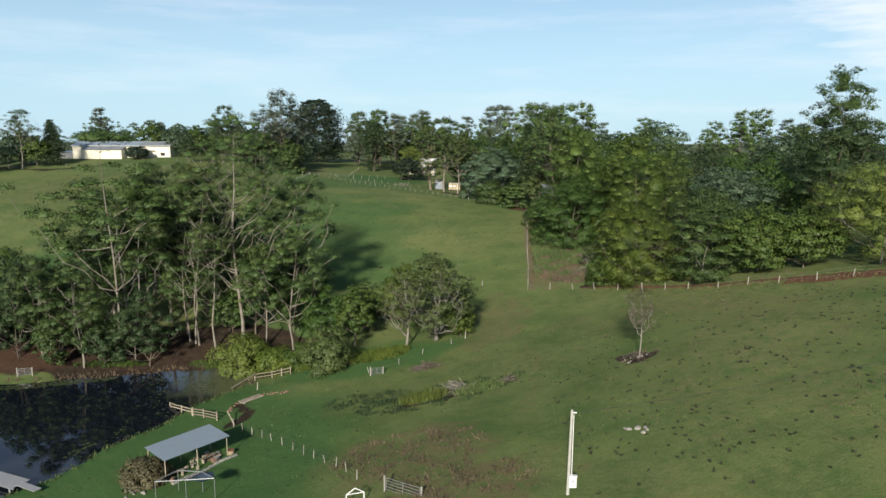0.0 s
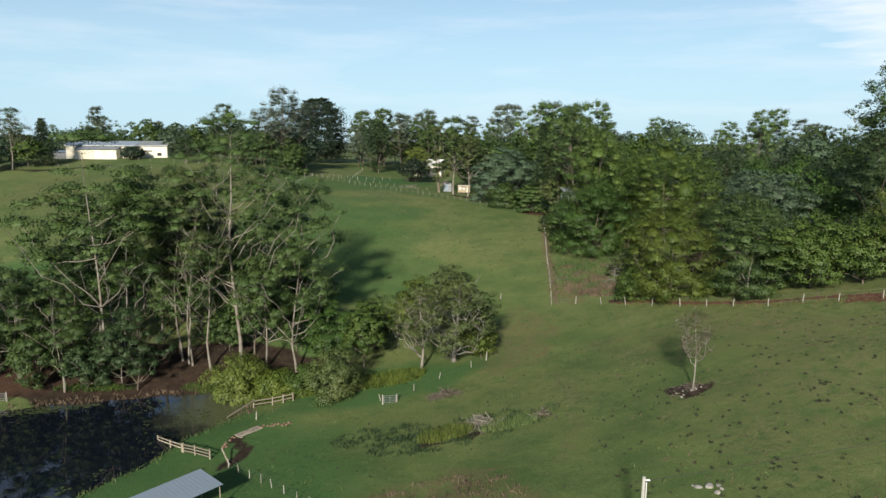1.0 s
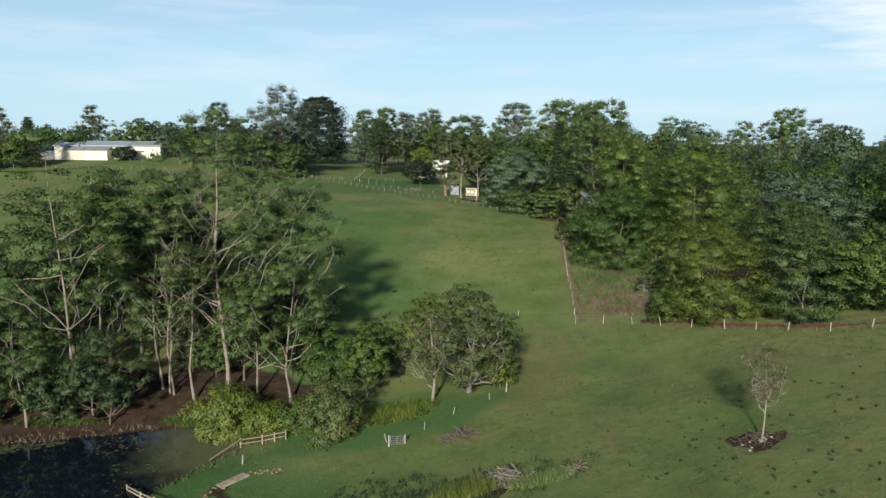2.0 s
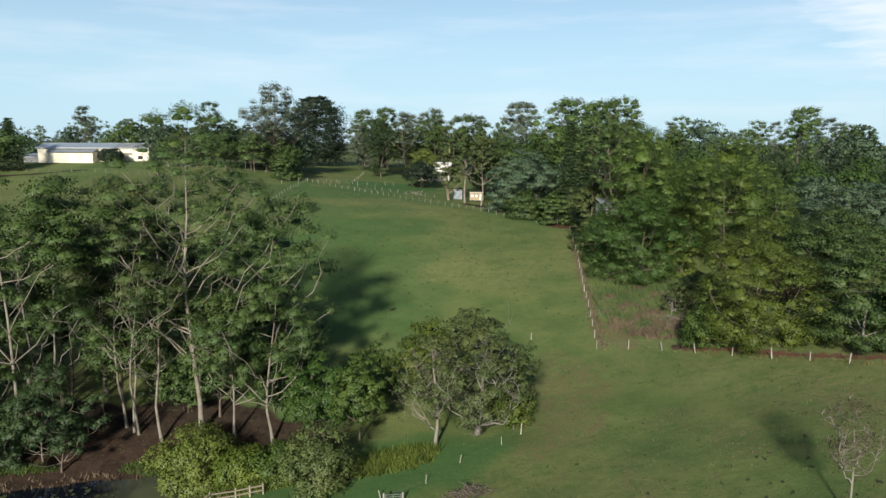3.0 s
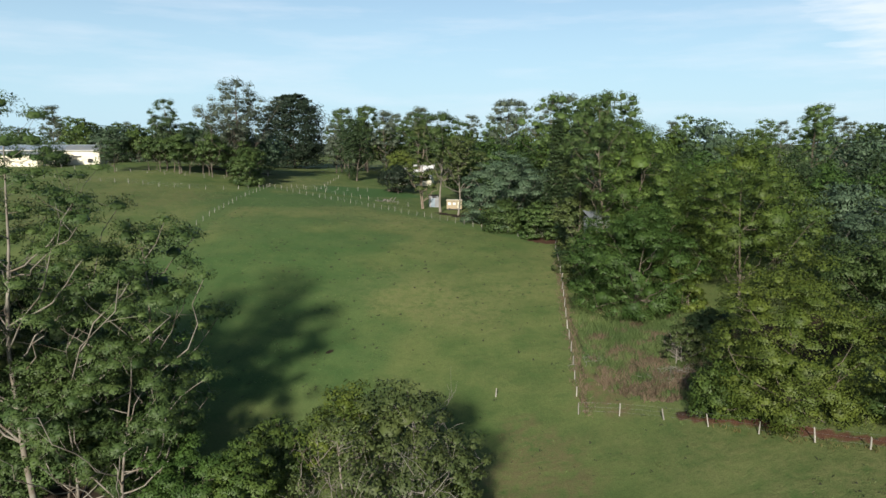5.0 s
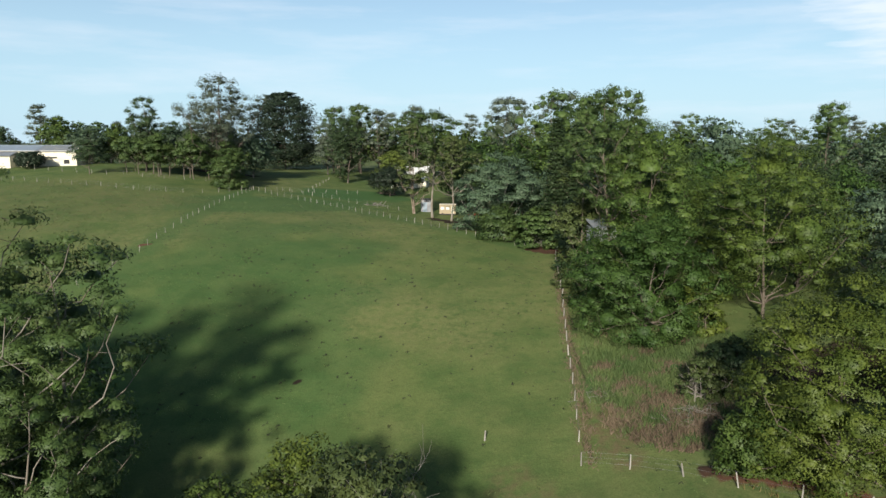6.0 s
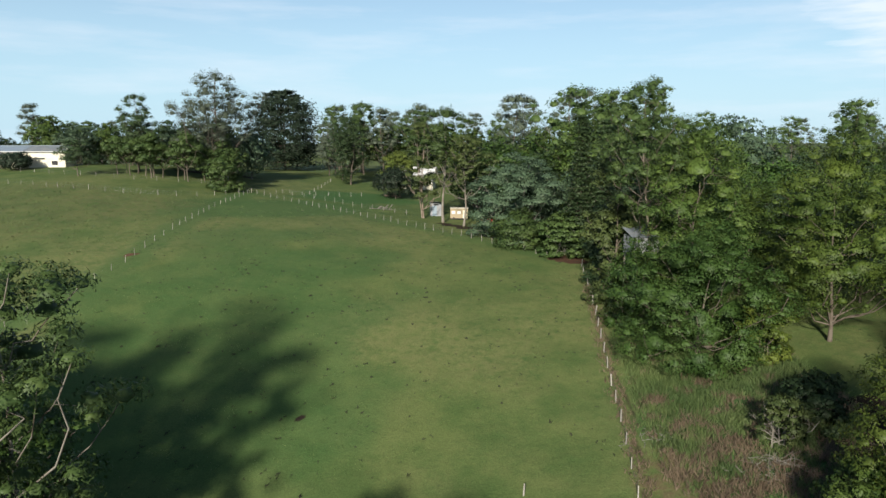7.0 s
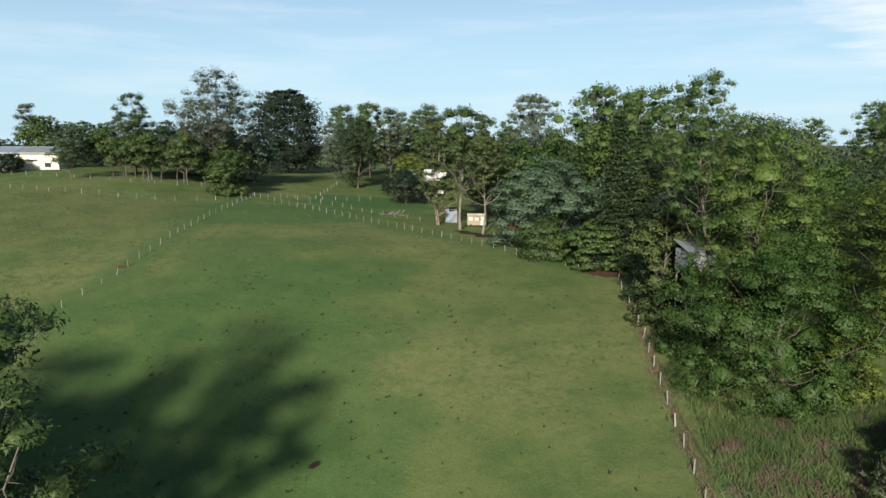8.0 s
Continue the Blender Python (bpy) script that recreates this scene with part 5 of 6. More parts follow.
def long_shed():
    """A long cream shed with a lower bay in front and a grey roof."""
    r = at_ground("long_shed", -115.5, 241.0, 3.0, -0.3)
    part("wall", box(bmesh.new(), -17, 0, 0, 17, 9, 4.6), CREAM, r)
    part("gable", box(bmesh.new(), -17.06, 1.5, 4.6, -16.9, 7.5, 5.3), CREAM, r)
    part("gable", box(bmesh.new(), 16.9, 1.5, 4.6, 17.06, 7.5, 5.3), CREAM, r)
    part("roof", ribbed(bmesh.new(), -17.4, 6.5, (-0.5, 4.6), (4.5, 6.0), 0.5), ROOF, r, "pale zinc roof sheets")
    part("roof", ribbed(bmesh.new(), 6.6, 17.4, (-0.5, 4.6), (4.5, 6.0), 0.5), ROOF_DARK, r, "darker grey roof sheets")
    part("roof", ribbed(bmesh.new(), -17.4, 17.4, (9.5, 4.6), (4.5, 6.0), 0.5), ROOF_DARK, r)
    part("ridge_cap", box(bmesh.new(), -17.45, 4.3, 6.02, 17.45, 4.7, 6.1), ROOF, r)
    part("front_bay", box(bmesh.new(), -12.2, -3.2, 0, 1.2, -0.02, 3.3), CREAM, r)
    part("bay_roof", ribbed(bmesh.new(), -12.6, 1.6, (-3.8, 3.3), (0.1, 4.35), 0.5), ROOF_DARK, r)
    door = part("roller_door", box(bmesh.new(), -11.0, -3.27, 0.1, -6.2, -3.21, 2.7), BEIGE, r, "cream roller door")
    for k in range(9):
        part("slat", box(bmesh.new(), -10.95, -3.3, 0.15 + k * 0.28, -6.25, -3.272, 0.36 + k * 0.28), CREAM, door)
    for x0 in (13.6,):
        y0 = -0.06
        w = part("window", box(bmesh.new(), x0, y0, 1.1, x0 + 1.5, y0 + 0.05, 2.2), DARK, r, "dark window")
        part("frame", box(bmesh.new(), x0 - 0.08, y0 - 0.02, 2.2, x0 + 1.58, y0 + 0.06, 2.3), WHITE, w)
        part("sill", box(bmesh.new(), x0 - 0.08, y0 - 0.06, 1.0, x0 + 1.58, y0 + 0.06, 1.1), WHITE, w)
    part("awning", beam(bmesh.new(), (6.5, -0.4, 2.9), (11.8, -0.4, 2.95), 0.9, 0.08), GREYBOARD, r)
    part("lean_to", box(bmesh.new(), -22.0, 1.0, 0, -17.1, 6.5, 2.2), GREYBOARD, r, "grey low lean-to")
    part("lean_to_roof", ribbed(bmesh.new(), -22.4, -17.1, (0.6, 2.2), (7.0, 2.7), 0.5), ROOF, r)
    part("gutter", box(bmesh.new(), -17.4, -0.62, 4.46, 17.4, -0.5, 4.6), WHITE, r)
    return tagged(r, "long cream farm shed with a grey metal roof", "shed")


long_shed()


def white_house():
    r = at_ground("farm_house", -9.5, 262.0, -4.0)
    part("wall", box(bmesh.new(), -5, 0, 0, 5, 8, 4.2), CREAM, r)
    part("roof", ribbed(bmesh.new(), -5.6, 5.6, (-0.8, 4.2), (4.0, 6.4), 0.5), WHITE, r, "white metal roof")
    part("roof", ribbed(bmesh.new(), -5.6, 5.6, (8.8, 4.2), (4.0, 6.4), 0.5), WHITE, r)
    for x0 in (-3.8, -0.6, 2.4):
        w = part("window", box(bmesh.new(), x0, -0.06, 1.4, x0 + 1.3, -0.01, 2.6), DARK, r, "dark window")
        part("sill", box(bmesh.new(), x0 - 0.1, -0.12, 1.3, x0 + 1.4, -0.01, 1.4), WHITE, w)
    part("veranda_roof", ribbed(bmesh.new(), -5.2, 5.2, (-2.6, 2.9), (-0.1, 3.4), 0.5), ROOF, r)
    for x0 in (-5.0, -1.7, 1.7, 5.0):
        part("veranda_post", box(bmesh.new(), x0 - 0.06, -2.5, 0, x0 + 0.06, -2.38, 2.9), WHITE, r)
    return tagged(r, "white-roofed farm house half hidden by trees", "house")


white_house()


def grey_shed():
    r = at_ground("grey_shed", -2.0, 204.4, 6.0)
    bm = bmesh.new()
    box(bm, -1.1, 0, 0, 1.1, 2.2, 2.6)
    part("wall", bm, GREYBOARD, r)
    part("roof", ribbed(bmesh.new(), -1.3, 1.3, (-0.25, 2.95), (2.4, 2.6), 0.3), ROOF, r)
    d = part("door", box(bmesh.new(), -0.75, -0.06, 0.05, 0.15, -0.01, 2.05), ROOF, r, "pale grey door")
    part("handle", box(bmesh.new(), 0.02, -0.1, 1.0, 0.06, -0.061, 1.15), STEEL, d)
    part("vent", box(bmesh.new(), -0.5, -0.05, 2.2, 0.5, -0.01, 2.5), DARK, r)
    return tagged(r, "small grey metal shed with a pale door", "shed")


grey_shed()


def beige_hut():
    r = at_ground("site_hut", 2.6, 199.2, -3.0)
    r.matrix_basis = r.matrix_basis @ Matrix.Diagonal((0.74, 0.74, 0.8, 1))
    part("body", soft(box(bmesh.new(), -2.3, 0, 0.35, 2.3, 2.3, 2.75), 0.06), BEIGE, r)
    part("roof", soft(box(bmesh.new(), -2.4, -0.1, 2.76, 2.4, 2.4, 2.86), 0.03), CREAM, r)
    for x0 in (-1.9, -0.4):
        w = part("window", box(bmesh.new(), x0, -0.05, 1.5, x0 + 0.9, -0.01, 2.15), WHITE, r, "bright window blind")
        part("frame", box(bmesh.new(), x0 - 0.05, -0.07, 1.42, x0 + 0.95, -0.01, 1.5), STEEL, w)
    part("door", box(bmesh.new(), 1.0, -0.05, 0.4, 1.75, -0.01, 2.3), CREAM, r)
    for x0 in (-1.4, 1.2):
        bm = bmesh.new()
        rod(bm, (x0, -0.02, 0.3), (x0, 0.2, 0.3), 0.3, sides=14)
        part("wheel", bm, RUBBER, r)
    part("skirt", box(bmesh.new(), -2.2, 0.05, 0.1, 2.2, 0.12, 0.36), DARK, r)
    return tagged(r, "beige caravan-like hut with bright windows", "hut")


beige_hut()


def red_tractor():
    r = at_ground("tractor", 8.2, 192.6, 80.0)
    part("bonnet", soft(box(bmesh.new(), -0.35, -1.6, 0.75, 0.35, 0.1, 1.35), 0.06), RED, r)
    part("mudguard", soft(box(bmesh.new(), -0.85, 0.2, 1.1, -0.45, 1.4, 1.3), 0.04), RED, r)
    part("mudguard", soft(box(bmesh.new(), 0.45, 0.2, 1.1, 0.85, 1.4, 1.3), 0.04), RED, r)
    part("canopy", soft(box(bmesh.new(), -0.8, -0.2, 2.2, 0.8, 1.4, 2.28), 0.03), RED, r)
    part("chassis", box(bmesh.new(), -0.25, -1.5, 0.45, 0.25, 1.2, 0.75), DARK, r)
    for x0, y0, rr in ((-0.75, 0.8, 0.7), (0.75, 0.8, 0.7), (-0.6, -1.2, 0.4), (0.6, -1.2, 0.4)):
        bm = bmesh.new()
        rod(bm, (x0 - 0.15, y0, rr), (x0 + 0.15, y0, rr), rr, sides=18)
        w = part("wheel", bm, RUBBER, r)
        bm = bmesh.new()
        rod(bm, (x0 - 0.17, y0, rr), (x0 + 0.17, y0, rr), rr * 0.5, sides=12)
        part("rim", bm, STEEL, w)
    for x0 in (-0.7, 0.7):
        bm = bmesh.new()
        rod(bm, (x0, 1.2, 1.2), (x0, 1.2, 2.2), 0.04)
        part("canopy_post", bm, DARK, r)
    part("seat", soft(box(bmesh.new(), -0.25, 0.5, 1.15, 0.25, 0.95, 1.45), 0.05), RUBBER, r)
    return tagged(r, "red tractor parked under the trees", "tractor")


red_tractor()


def tin_roof_hut():
    """A high-set hut in the wood of which little but the roof shows."""
    r = at_ground("stilt_hut", 22.4, 143.2, 8.0)
    part("room", box(bmesh.new(), -1.5, -1.3, 7.0, 1.5, 1.3, 9.1), GREYBOARD, r)
    part("roof", ribbed(bmesh.new(), -1.7, 1.7, (-1.6, 9.15), (1.6, 9.9), 0.3), ROOF_DARK, r, "grey tin roof")
    for x0 in (-1.35, 1.35):
        for y0 in (-1.15, 1.15):
            bm = bmesh.new()
            rod(bm, (x0, y0, -0.2), (x0, y0, 7.0), 0.1)
            part("stilt", bm, TIMBER, r)
    return tagged(r, "grey tin-roofed hut on stilts among the trees", "hut")


tin_roof_hut()

# ---- by the pond ----
def shelter():
    r = at_ground("shelter", -24.1, 60.5, 51.5)
    z = 2.5
    part("roof", ribbed(bmesh.new(), -3.4, 3.4, (-1.75, z - 0.12), (1.75, z + 0.12), 0.34, 0.006), ROOF, r, "blue-grey metal roof sheet")
    for x0 in (-3.2, 0, 3.2):
        for y0 in (-1.5, 1.5):
            bm = bmesh.new()
            rod(bm, (x0, y0, -0.6), (x0, y0, z + y0 * 0.07 - 0.06), 0.05)
            part("post", bm, TIMBER, r)
    for y0 in (-1.5, 1.5):
        part("beam", beam(bmesh.new(), (-3.3, y0, z - 0.1 + y0 * 0.07), (3.3, y0, z - 0.1 + y0 * 0.07), 0.06, 0.12), TIMBER, r)
    part("back_rail", beam(bmesh.new(), (-3.2, 1.5, 0.9), (3.2, 1.5, 0.9), 0.05, 0.1), TIMBER, r)
    return tagged(r, "open shelter with a flat blue-grey metal roof", "shelter")


sh = shelter()
rr = random.Random(21)


def on_shelter(u, v):
    a = radians(51.5)
    return -24.1 + u * math.cos(a) - v * math.sin(a), 60.5 + u * math.sin(a) + v * math.cos(a)


def bench(u, v, turn):
    r = at_ground("bench", *on_shelter(u, v), turn)
    for k in range(3):
        part("plank", soft(box(bmesh.new(), -0.8, -0.22 + k * 0.16, 0.42, 0.8, -0.08 + k * 0.16, 0.46), 0.008), PALE_TIMBER, r)
    for x0 in (-0.6, 0.6):
        part("leg", box(bmesh.new(), x0 - 0.04, -0.18, -0.15, x0 + 0.04, 0.2, 0.42), TIMBER, r)
    return tagged(r, "pale timber bench under the shelter roof", "bench")


bench(-1.9, -0.9, 40)
bench(1.6, -0.7, 60)
for i in range(26):
    u, v = rr.uniform(-2.9, 3.0), rr.uniform(-2.1, 0.9)
    x, y = on_shelter(u, v)
    w, h = rr.uniform(0.12, 0.28), rr.uniform(0.12, 0.4)
    bm = bmesh.new()
    box(bm, -w, -w * 0.7, -0.15, w, w * 0.7, h)
    soft(bm, 0.03)
    me = bpy.data.meshes.new("crate")
    bm.to_mesh(me)
    bm.free()
    me.materials.append((CLAY, TIMBER, CONCRETE, TIMBER)[i % 4])
    ob = new("crate", me)
    ob.matrix_basis = pose(x, y, float(land(x, y)), 0, 0, rr.uniform(0, 180))
    tagged(ob, ("reddish storage crate", "worn timber crate", "grey concrete block", "pale timber offcut box")[i % 4] + " among clutter by the shelter", "clutter", "clutter under the shelter")


def potted_tub():
    x, y = on_shelter(3.6, -1.5)
    r = at_ground("tub", x, y)
    bm = bmesh.new()
    rod(bm, (0, 0, -0.1), (0, 0, 0.4), 0.3, 0.36, 14)
    part("pot", bm, BEIGE, r)
    bm = bmesh.new()
    rod(bm, (0, 0, 0.4), (0, 0, 0.43), 0.33, 0.33, 14)
    part("soil", bm, EARTH, r)
    return tagged(r, "yellowish round tub beside the shelter", "tub")


potted_tub()


def border_slabs():
    for i in range(11):
        x, y = on_shelter(-2.8 + i * 0.62, -2.35 + 0.1 * math.sin(i))
        bm = soft(box(bmesh.new(), -0.28, -0.14, -0.12, 0.28, 0.14, 0.16), 0.02)
        me = bpy.data.meshes.new("edging_block")
        bm.to_mesh(me)
        bm.free()
        me.materials.append(CONCRETE)
        ob = new("edging_block", me)
        ob.matrix_basis = pose(x, y, float(land(x, y)), 0, 0, 51.5 + rr.uniform(-8, 8))
        tagged(ob, "grey concrete edging block beside the shelter", "block", "edging of the shelter")


border_slabs()


def play_frame():
    """A steel frame with a sagging dark blue sheet."""
    r = at_ground("tarp_frame", -21.6, 53.6, 0)
    base = float(land(-21.6, 53.6))
    legs = [(-2.6, -0.3), (0.1, -0.5), (-1.4, 1.6), (1.0, 0.9), (2.6, -0.6)]
    tops = []
    for x0, y0 in legs:
        zz = float(land(-21.6 + x0, 53.6 + y0)) - base
        bm = bmesh.new()
        rod(bm, (x0, y0, zz - 0.2), (x0, y0, zz + 1.9), 0.035)
        part("leg", bm, STEEL, r)
        tops.append((x0, y0, zz + 1.9))
    for a, b in ((0, 1), (1, 4), (2, 3), (0, 2), (3, 4), (1, 3)):
        bm = bmesh.new()
        rod(bm, tops[a], tops[b], 0.04)
        part("rail", bm, STEEL, r)
    s = Soup()
    g = np.linspace(0, 1, 9)
    u, v = np.meshgrid(g, g)
    c = [np.array(tops[k]) for k in (1, 4, 3, 3)]
    p = (1 - u)[..., None] * ((1 - v)[..., None] * c[0] + v[..., None] * c[2]) + u[..., None] * ((1 - v)[..., None] * c[1] + v[..., None] * (c[3] + np.array([0.9, 0.2, 0])))
    p[..., 2] -= 0.5 * np.sin(math.pi * u) * np.sin(math.pi * v) + 0.05
    i = np.arange(81).reshape(9, 9)
    s.add(p.reshape(-1, 3), np.stack([i[:-1, :-1], i[:-1, 1:], i[1:, 1:], i[1:, :-1]], -1).reshape(-1, 4))
    sheet = new("sheet", s.mesh("sheet", TARP, True))
    sheet.parent = r
    md = sheet.modifiers.new("thick", "SOLIDIFY")
    md.thickness = 0.02
    tagged(sheet, "sagging dark blue tarp")
    return tagged(r, "metal pole frame holding a dark blue tarp", "frame")


play_frame()


def jetty():
    r = new("jetty")
    r.matrix_basis = pose(-40.4, 58.6, POND, 0, 0, -22)
    for k in range(15):
        part("plank", soft(box(bmesh.new(), -2.6 + k * 0.28, -0.95, 0.42, -2.35 + k * 0.28, 0.95, 0.46), 0.006), GREYBOARD, r)
    for x0 in (-2.4, 1.3):
        for y0 in (-0.85, 0.85):
            bm = bmesh.new()
            rod(bm, (x0, y0, -0.9), (x0, y0, 0.41), 0.08)
            part("pile", bm, GREYBOARD, r)
    for y0 in (-0.7, 0.7):
        part("bearer", box(bmesh.new(), -2.6, y0 - 0.06, 0.27, 1.6, y0 + 0.06, 0.415), GREYBOARD, r)
    part("gangway", beam(bmesh.new(), (1.5, 0.0, 0.5), (4.3, -0.3, 0.62), 0.7, 0.06), GREYBOARD, r)
    return tagged(r, "weathered grey timber jetty on the pond", "jetty")


jetty()


def rail_run(name, pts, rails, mat, label, post_h=1.1):
    """A timber rail fence along points, with rails at the given heights."""
    x0, y0 = pts[0]
    r = new(name)
    z0 = max(float(land(x0, y0)), POND - 0.6)
    r.matrix_basis = pose(x0, y0, z0)
    g = []
    for x, y in pts:
        z = max(float(land(x, y)), POND - 0.5) - z0
        g.append((x - x0, y - y0, z))
        part("post", soft(box(bmesh.new(), x - x0 - 0.06, y - y0 - 0.06, z - 0.4, x - x0 + 0.06, y - y0 + 0.06, z + post_h), 0.01), TIMBER, r)
    for a, b in zip(g, g[1:]):
        for h in rails:
            part("rail", beam(bmesh.new(), (a[0], a[1] - 0.08, a[2] + h), (b[0], b[1] - 0.08, b[2] + h), 0.04, 0.12), mat, r)
    return tagged(r, label, "rail fence")


rail_run("rail_fence", [(-25.2, 86.5), (-22.9, 86.6), (-21.6, 86.6), (-20.4, 86.6)], (0.45, 0.9), PALE_TIMBER, "grey timber rail fence at the pond's edge")
rail_run("rail_fence", [(-29.0, 74.4), (-27.4, 73.4), (-25.4, 72.1)], (0.3, 0.62, 0.94), PALE_TIMBER, "tan timber rail panel beside the pond")
rail_run("rail_fence", [(-33.2, 78.0), (-31.0, 76.0), (-29.2, 74.6)], (0.5, 0.85), TIMBER, "grey timber rails running into the water", 0.95)
bm = bmesh.new()
beam(bm, (-27.4, 83.4, POND + 0.25), (-25.1, 86.3, POND + 1.15), 0.09, 0.14)
me = bpy.data.meshes.new("fallen_rail")
bm.to_mesh(me)
me.materials.append(PALE_TIMBER)
tagged(new("fallen_rail", me), "pale timber rail slanting into the pond", "rail")
bm = bmesh.new()
beam(bm, (-24.3, 72.4, land(-24.3, 72.4) + 0.95), (-22.9, 70.4, land(-22.9, 70.4) + 0.05), 0.1, 0.1)
me = bpy.data.meshes.new("brace_pole")
bm.to_mesh(me)
me.materials.append(TIMBER)
tagged(new("brace_pole", me), "grey timber pole bracing the rail panel", "pole")


def plank_walk():
    r = at_ground("plank_bridge", -23.3, 78.1, 52)
    for k in range(7):
        part("plank", soft(box(bmesh.new(), -1.5, -0.5 + k * 0.145, 0.12, 1.5, -0.365 + k * 0.145, 0.17), 0.006), TIMBER, r)
    for x0 in (-1.2, 1.2):
        part("bearer", box(bmesh.new(), x0 - 0.06, -0.5, -0.15, x0 + 0.06, 0.5, 0.118), TIMBER, r)
    return tagged(r, "grey timber plank bridge over wet ground", "bridge")


plank_walk()
STONE = []
for i in range(4):
    bm = bmesh.new()
    bmesh.ops.create_icosphere(bm, subdivisions=1, radius=0.22)
    q = random.Random(i)
    for v in bm.verts:
        v.co *= q.uniform(0.75, 1.2)
        v.co.z *= 0.62
    me = bpy.data.meshes.new("stone")
    bm.to_mesh(me)
    bm.free()
    STONE.append(me)


def stones(count, x0, y0, x1, y1, spread, mat, label, group, size=1.0):
    for i in range(count):
        t = rr.random()
        x, y = x0 + (x1 - x0) * t + rr.gauss(0, spread), y0 + (y1 - y0) * t + rr.gauss(0, spread)
        me = STONE[i % 4]
        if len(me.materials) == 0:
            me.materials.append(mat)
        ob = new("stone", me)
        ob.material_slots[0].link = "OBJECT"
        ob.material_slots[0].material = mat
        s = size * rr.uniform(0.6, 1.4)
        ob.matrix_basis = pose(x, y, float(land(x, y)) + 0.04, rr.uniform(-20, 20), 0, rr.uniform(0, 360)) @ Matrix.Diagonal((s, s, s, 1))
        tagged(ob, label, "stone", group)


stones(26, -22.2, 79.2, -18.8, 79.4, 0.2, CLAY, "reddish broken stone in a row by the plank bridge", "stones by the pond", 0.65)
stones(14, -24.6, 77.0, -24.9, 74.6, 0.25, CLAY, "reddish broken stone at the pond's edge", "stones by the pond", 0.65)
stones(9, 16.0, 53.6, 17.2, 52.4, 0.35, ROCK, "pale field stone lying in the grass", "stones in the paddock", 0.9)
stones(9, -28.0, 56.2, -25.5, 55.0, 0.35, ROCK, "pale edging stone below the shrub", "stones by the shelter", 0.8)
stones(8, 20.2, 69.4, 23.0, 70.0, 0.5, ROCK, "stone at the foot of the bare tree", "stones by the bare tree", 0.8)


def gate(x, y, turn, width, label, h=1.2):
    r = at_ground("farm_gate", x, y, turn)
    for k in range(5):
        bm = bmesh.new()
        rod(bm, (0, 0, 0.2 + k * (h - 0.2) / 4), (width, 0, 0.2 + k * (h - 0.2) / 4), 0.025, sides=6)
        part("bar", bm, STEEL, r)
    for x0 in (0.0, width * 0.5, width):
        bm = bmesh.new()
        rod(bm, (x0, 0, 0.15), (x0, 0, h + 0.03), 0.03, sides=6)
        part("upright", bm, STEEL, r)
    for x0 in (-0.15, width + 0.15):
        bm = bmesh.new()
        rod(bm, (x0, 0, -0.4), (x0, 0, h + 0.15), 0.08)
        part("post", bm, POST, r)
    return tagged(r, label, "gate")


gate(-4.2, 50.2, -30, 3.2, "galvanised bar gate standing in the paddock fence")
gate(-57.6, 87.2, 10, 1.6, "small weathered gate on the pond bank", 1.1)
gate(-9.0, 82.6, 8, 1.3, "small old gate frame in the grass", 1.0)


def white_arch():
    r = at_ground("garden_arch", -6.5, 48.9, 20, -0.55)
    for x0 in (-0.7, 0.7):
        bm = bmesh.new()
        rod(bm, (x0, 0, -0.2), (x0, 0, 1.5), 0.05)
        part("post", bm, WHITE, r)
    for x0 in (-0.7, 0.7):
        part("rafter", beam(bmesh.new(), (x0, 0, 1.5), (0, 0, 1.95), 0.07, 0.07), WHITE, r)
    part("tie", beam(bmesh.new(), (-0.7, 0, 1.5), (0.7, 0, 1.5), 0.06, 0.06), WHITE, r)
    return tagged(r, "white painted gable frame beside the gate", "frame")


white_arch()


def power_pole():
    x, y = 9.35, 45.2
    r = at_ground("power_pole", x, y, 0, -0.3)
    bm = bmesh.new()
    rod(bm, (0, 0, -0.4), (0.12, 0, 6.7), 0.125, 0.095, 12)
    part("pole", bm, GREYPOLE, r)
    b = part("meter_box", soft(box(bmesh.new(), 0.0, -0.42, 1.0, 0.55, -0.16, 1.85), 0.03), WHITE, r, "white metal meter box")
    part("hood", box(bmesh.new(), -0.04, -0.46, 1.86, 0.59, -0.14, 1.9), WHITE, b)
    part("dial", box(bmesh.new(), 0.2, -0.425, 1.45, 0.36, -0.421, 1.6), GREYBOARD, b)
    bm = bmesh.new()
    rod(bm, (0.22, -0.12, 1.9), (0.24, -0.1, 6.4), 0.03, sides=6)
    part("conduit", bm, WHITE, r)
    bm = bmesh.new()
    rod(bm, (0.1, 0, 6.5), (0.45, 0, 6.5), 0.05)
    part("insulator", bm, WHITE, r)
    t = np.linspace(0, 1, 24)
    p = np.stack([0.45 + t * 62.0, t * 8.0, 6.5 + t * 11.0 - 5.2 * t * (1 - t)], 1)
    s = Soup()
    s.tube(p, np.full(24, 0.016), 4)
    w = new("cable", s.mesh("cable", RUBBER))
    w.parent = r
    tagged(w, "thin black cable")
    return tagged(r, "pale timber power pole with a white meter box", "power pole")


GREYPOLE = material("pale_pole_timber", (0.42, 0.41, 0.37), 0.8, grain=6, vary=0.15, stain=(0.33, 0.32, 0.28), stain_size=1.0)
power_pole()


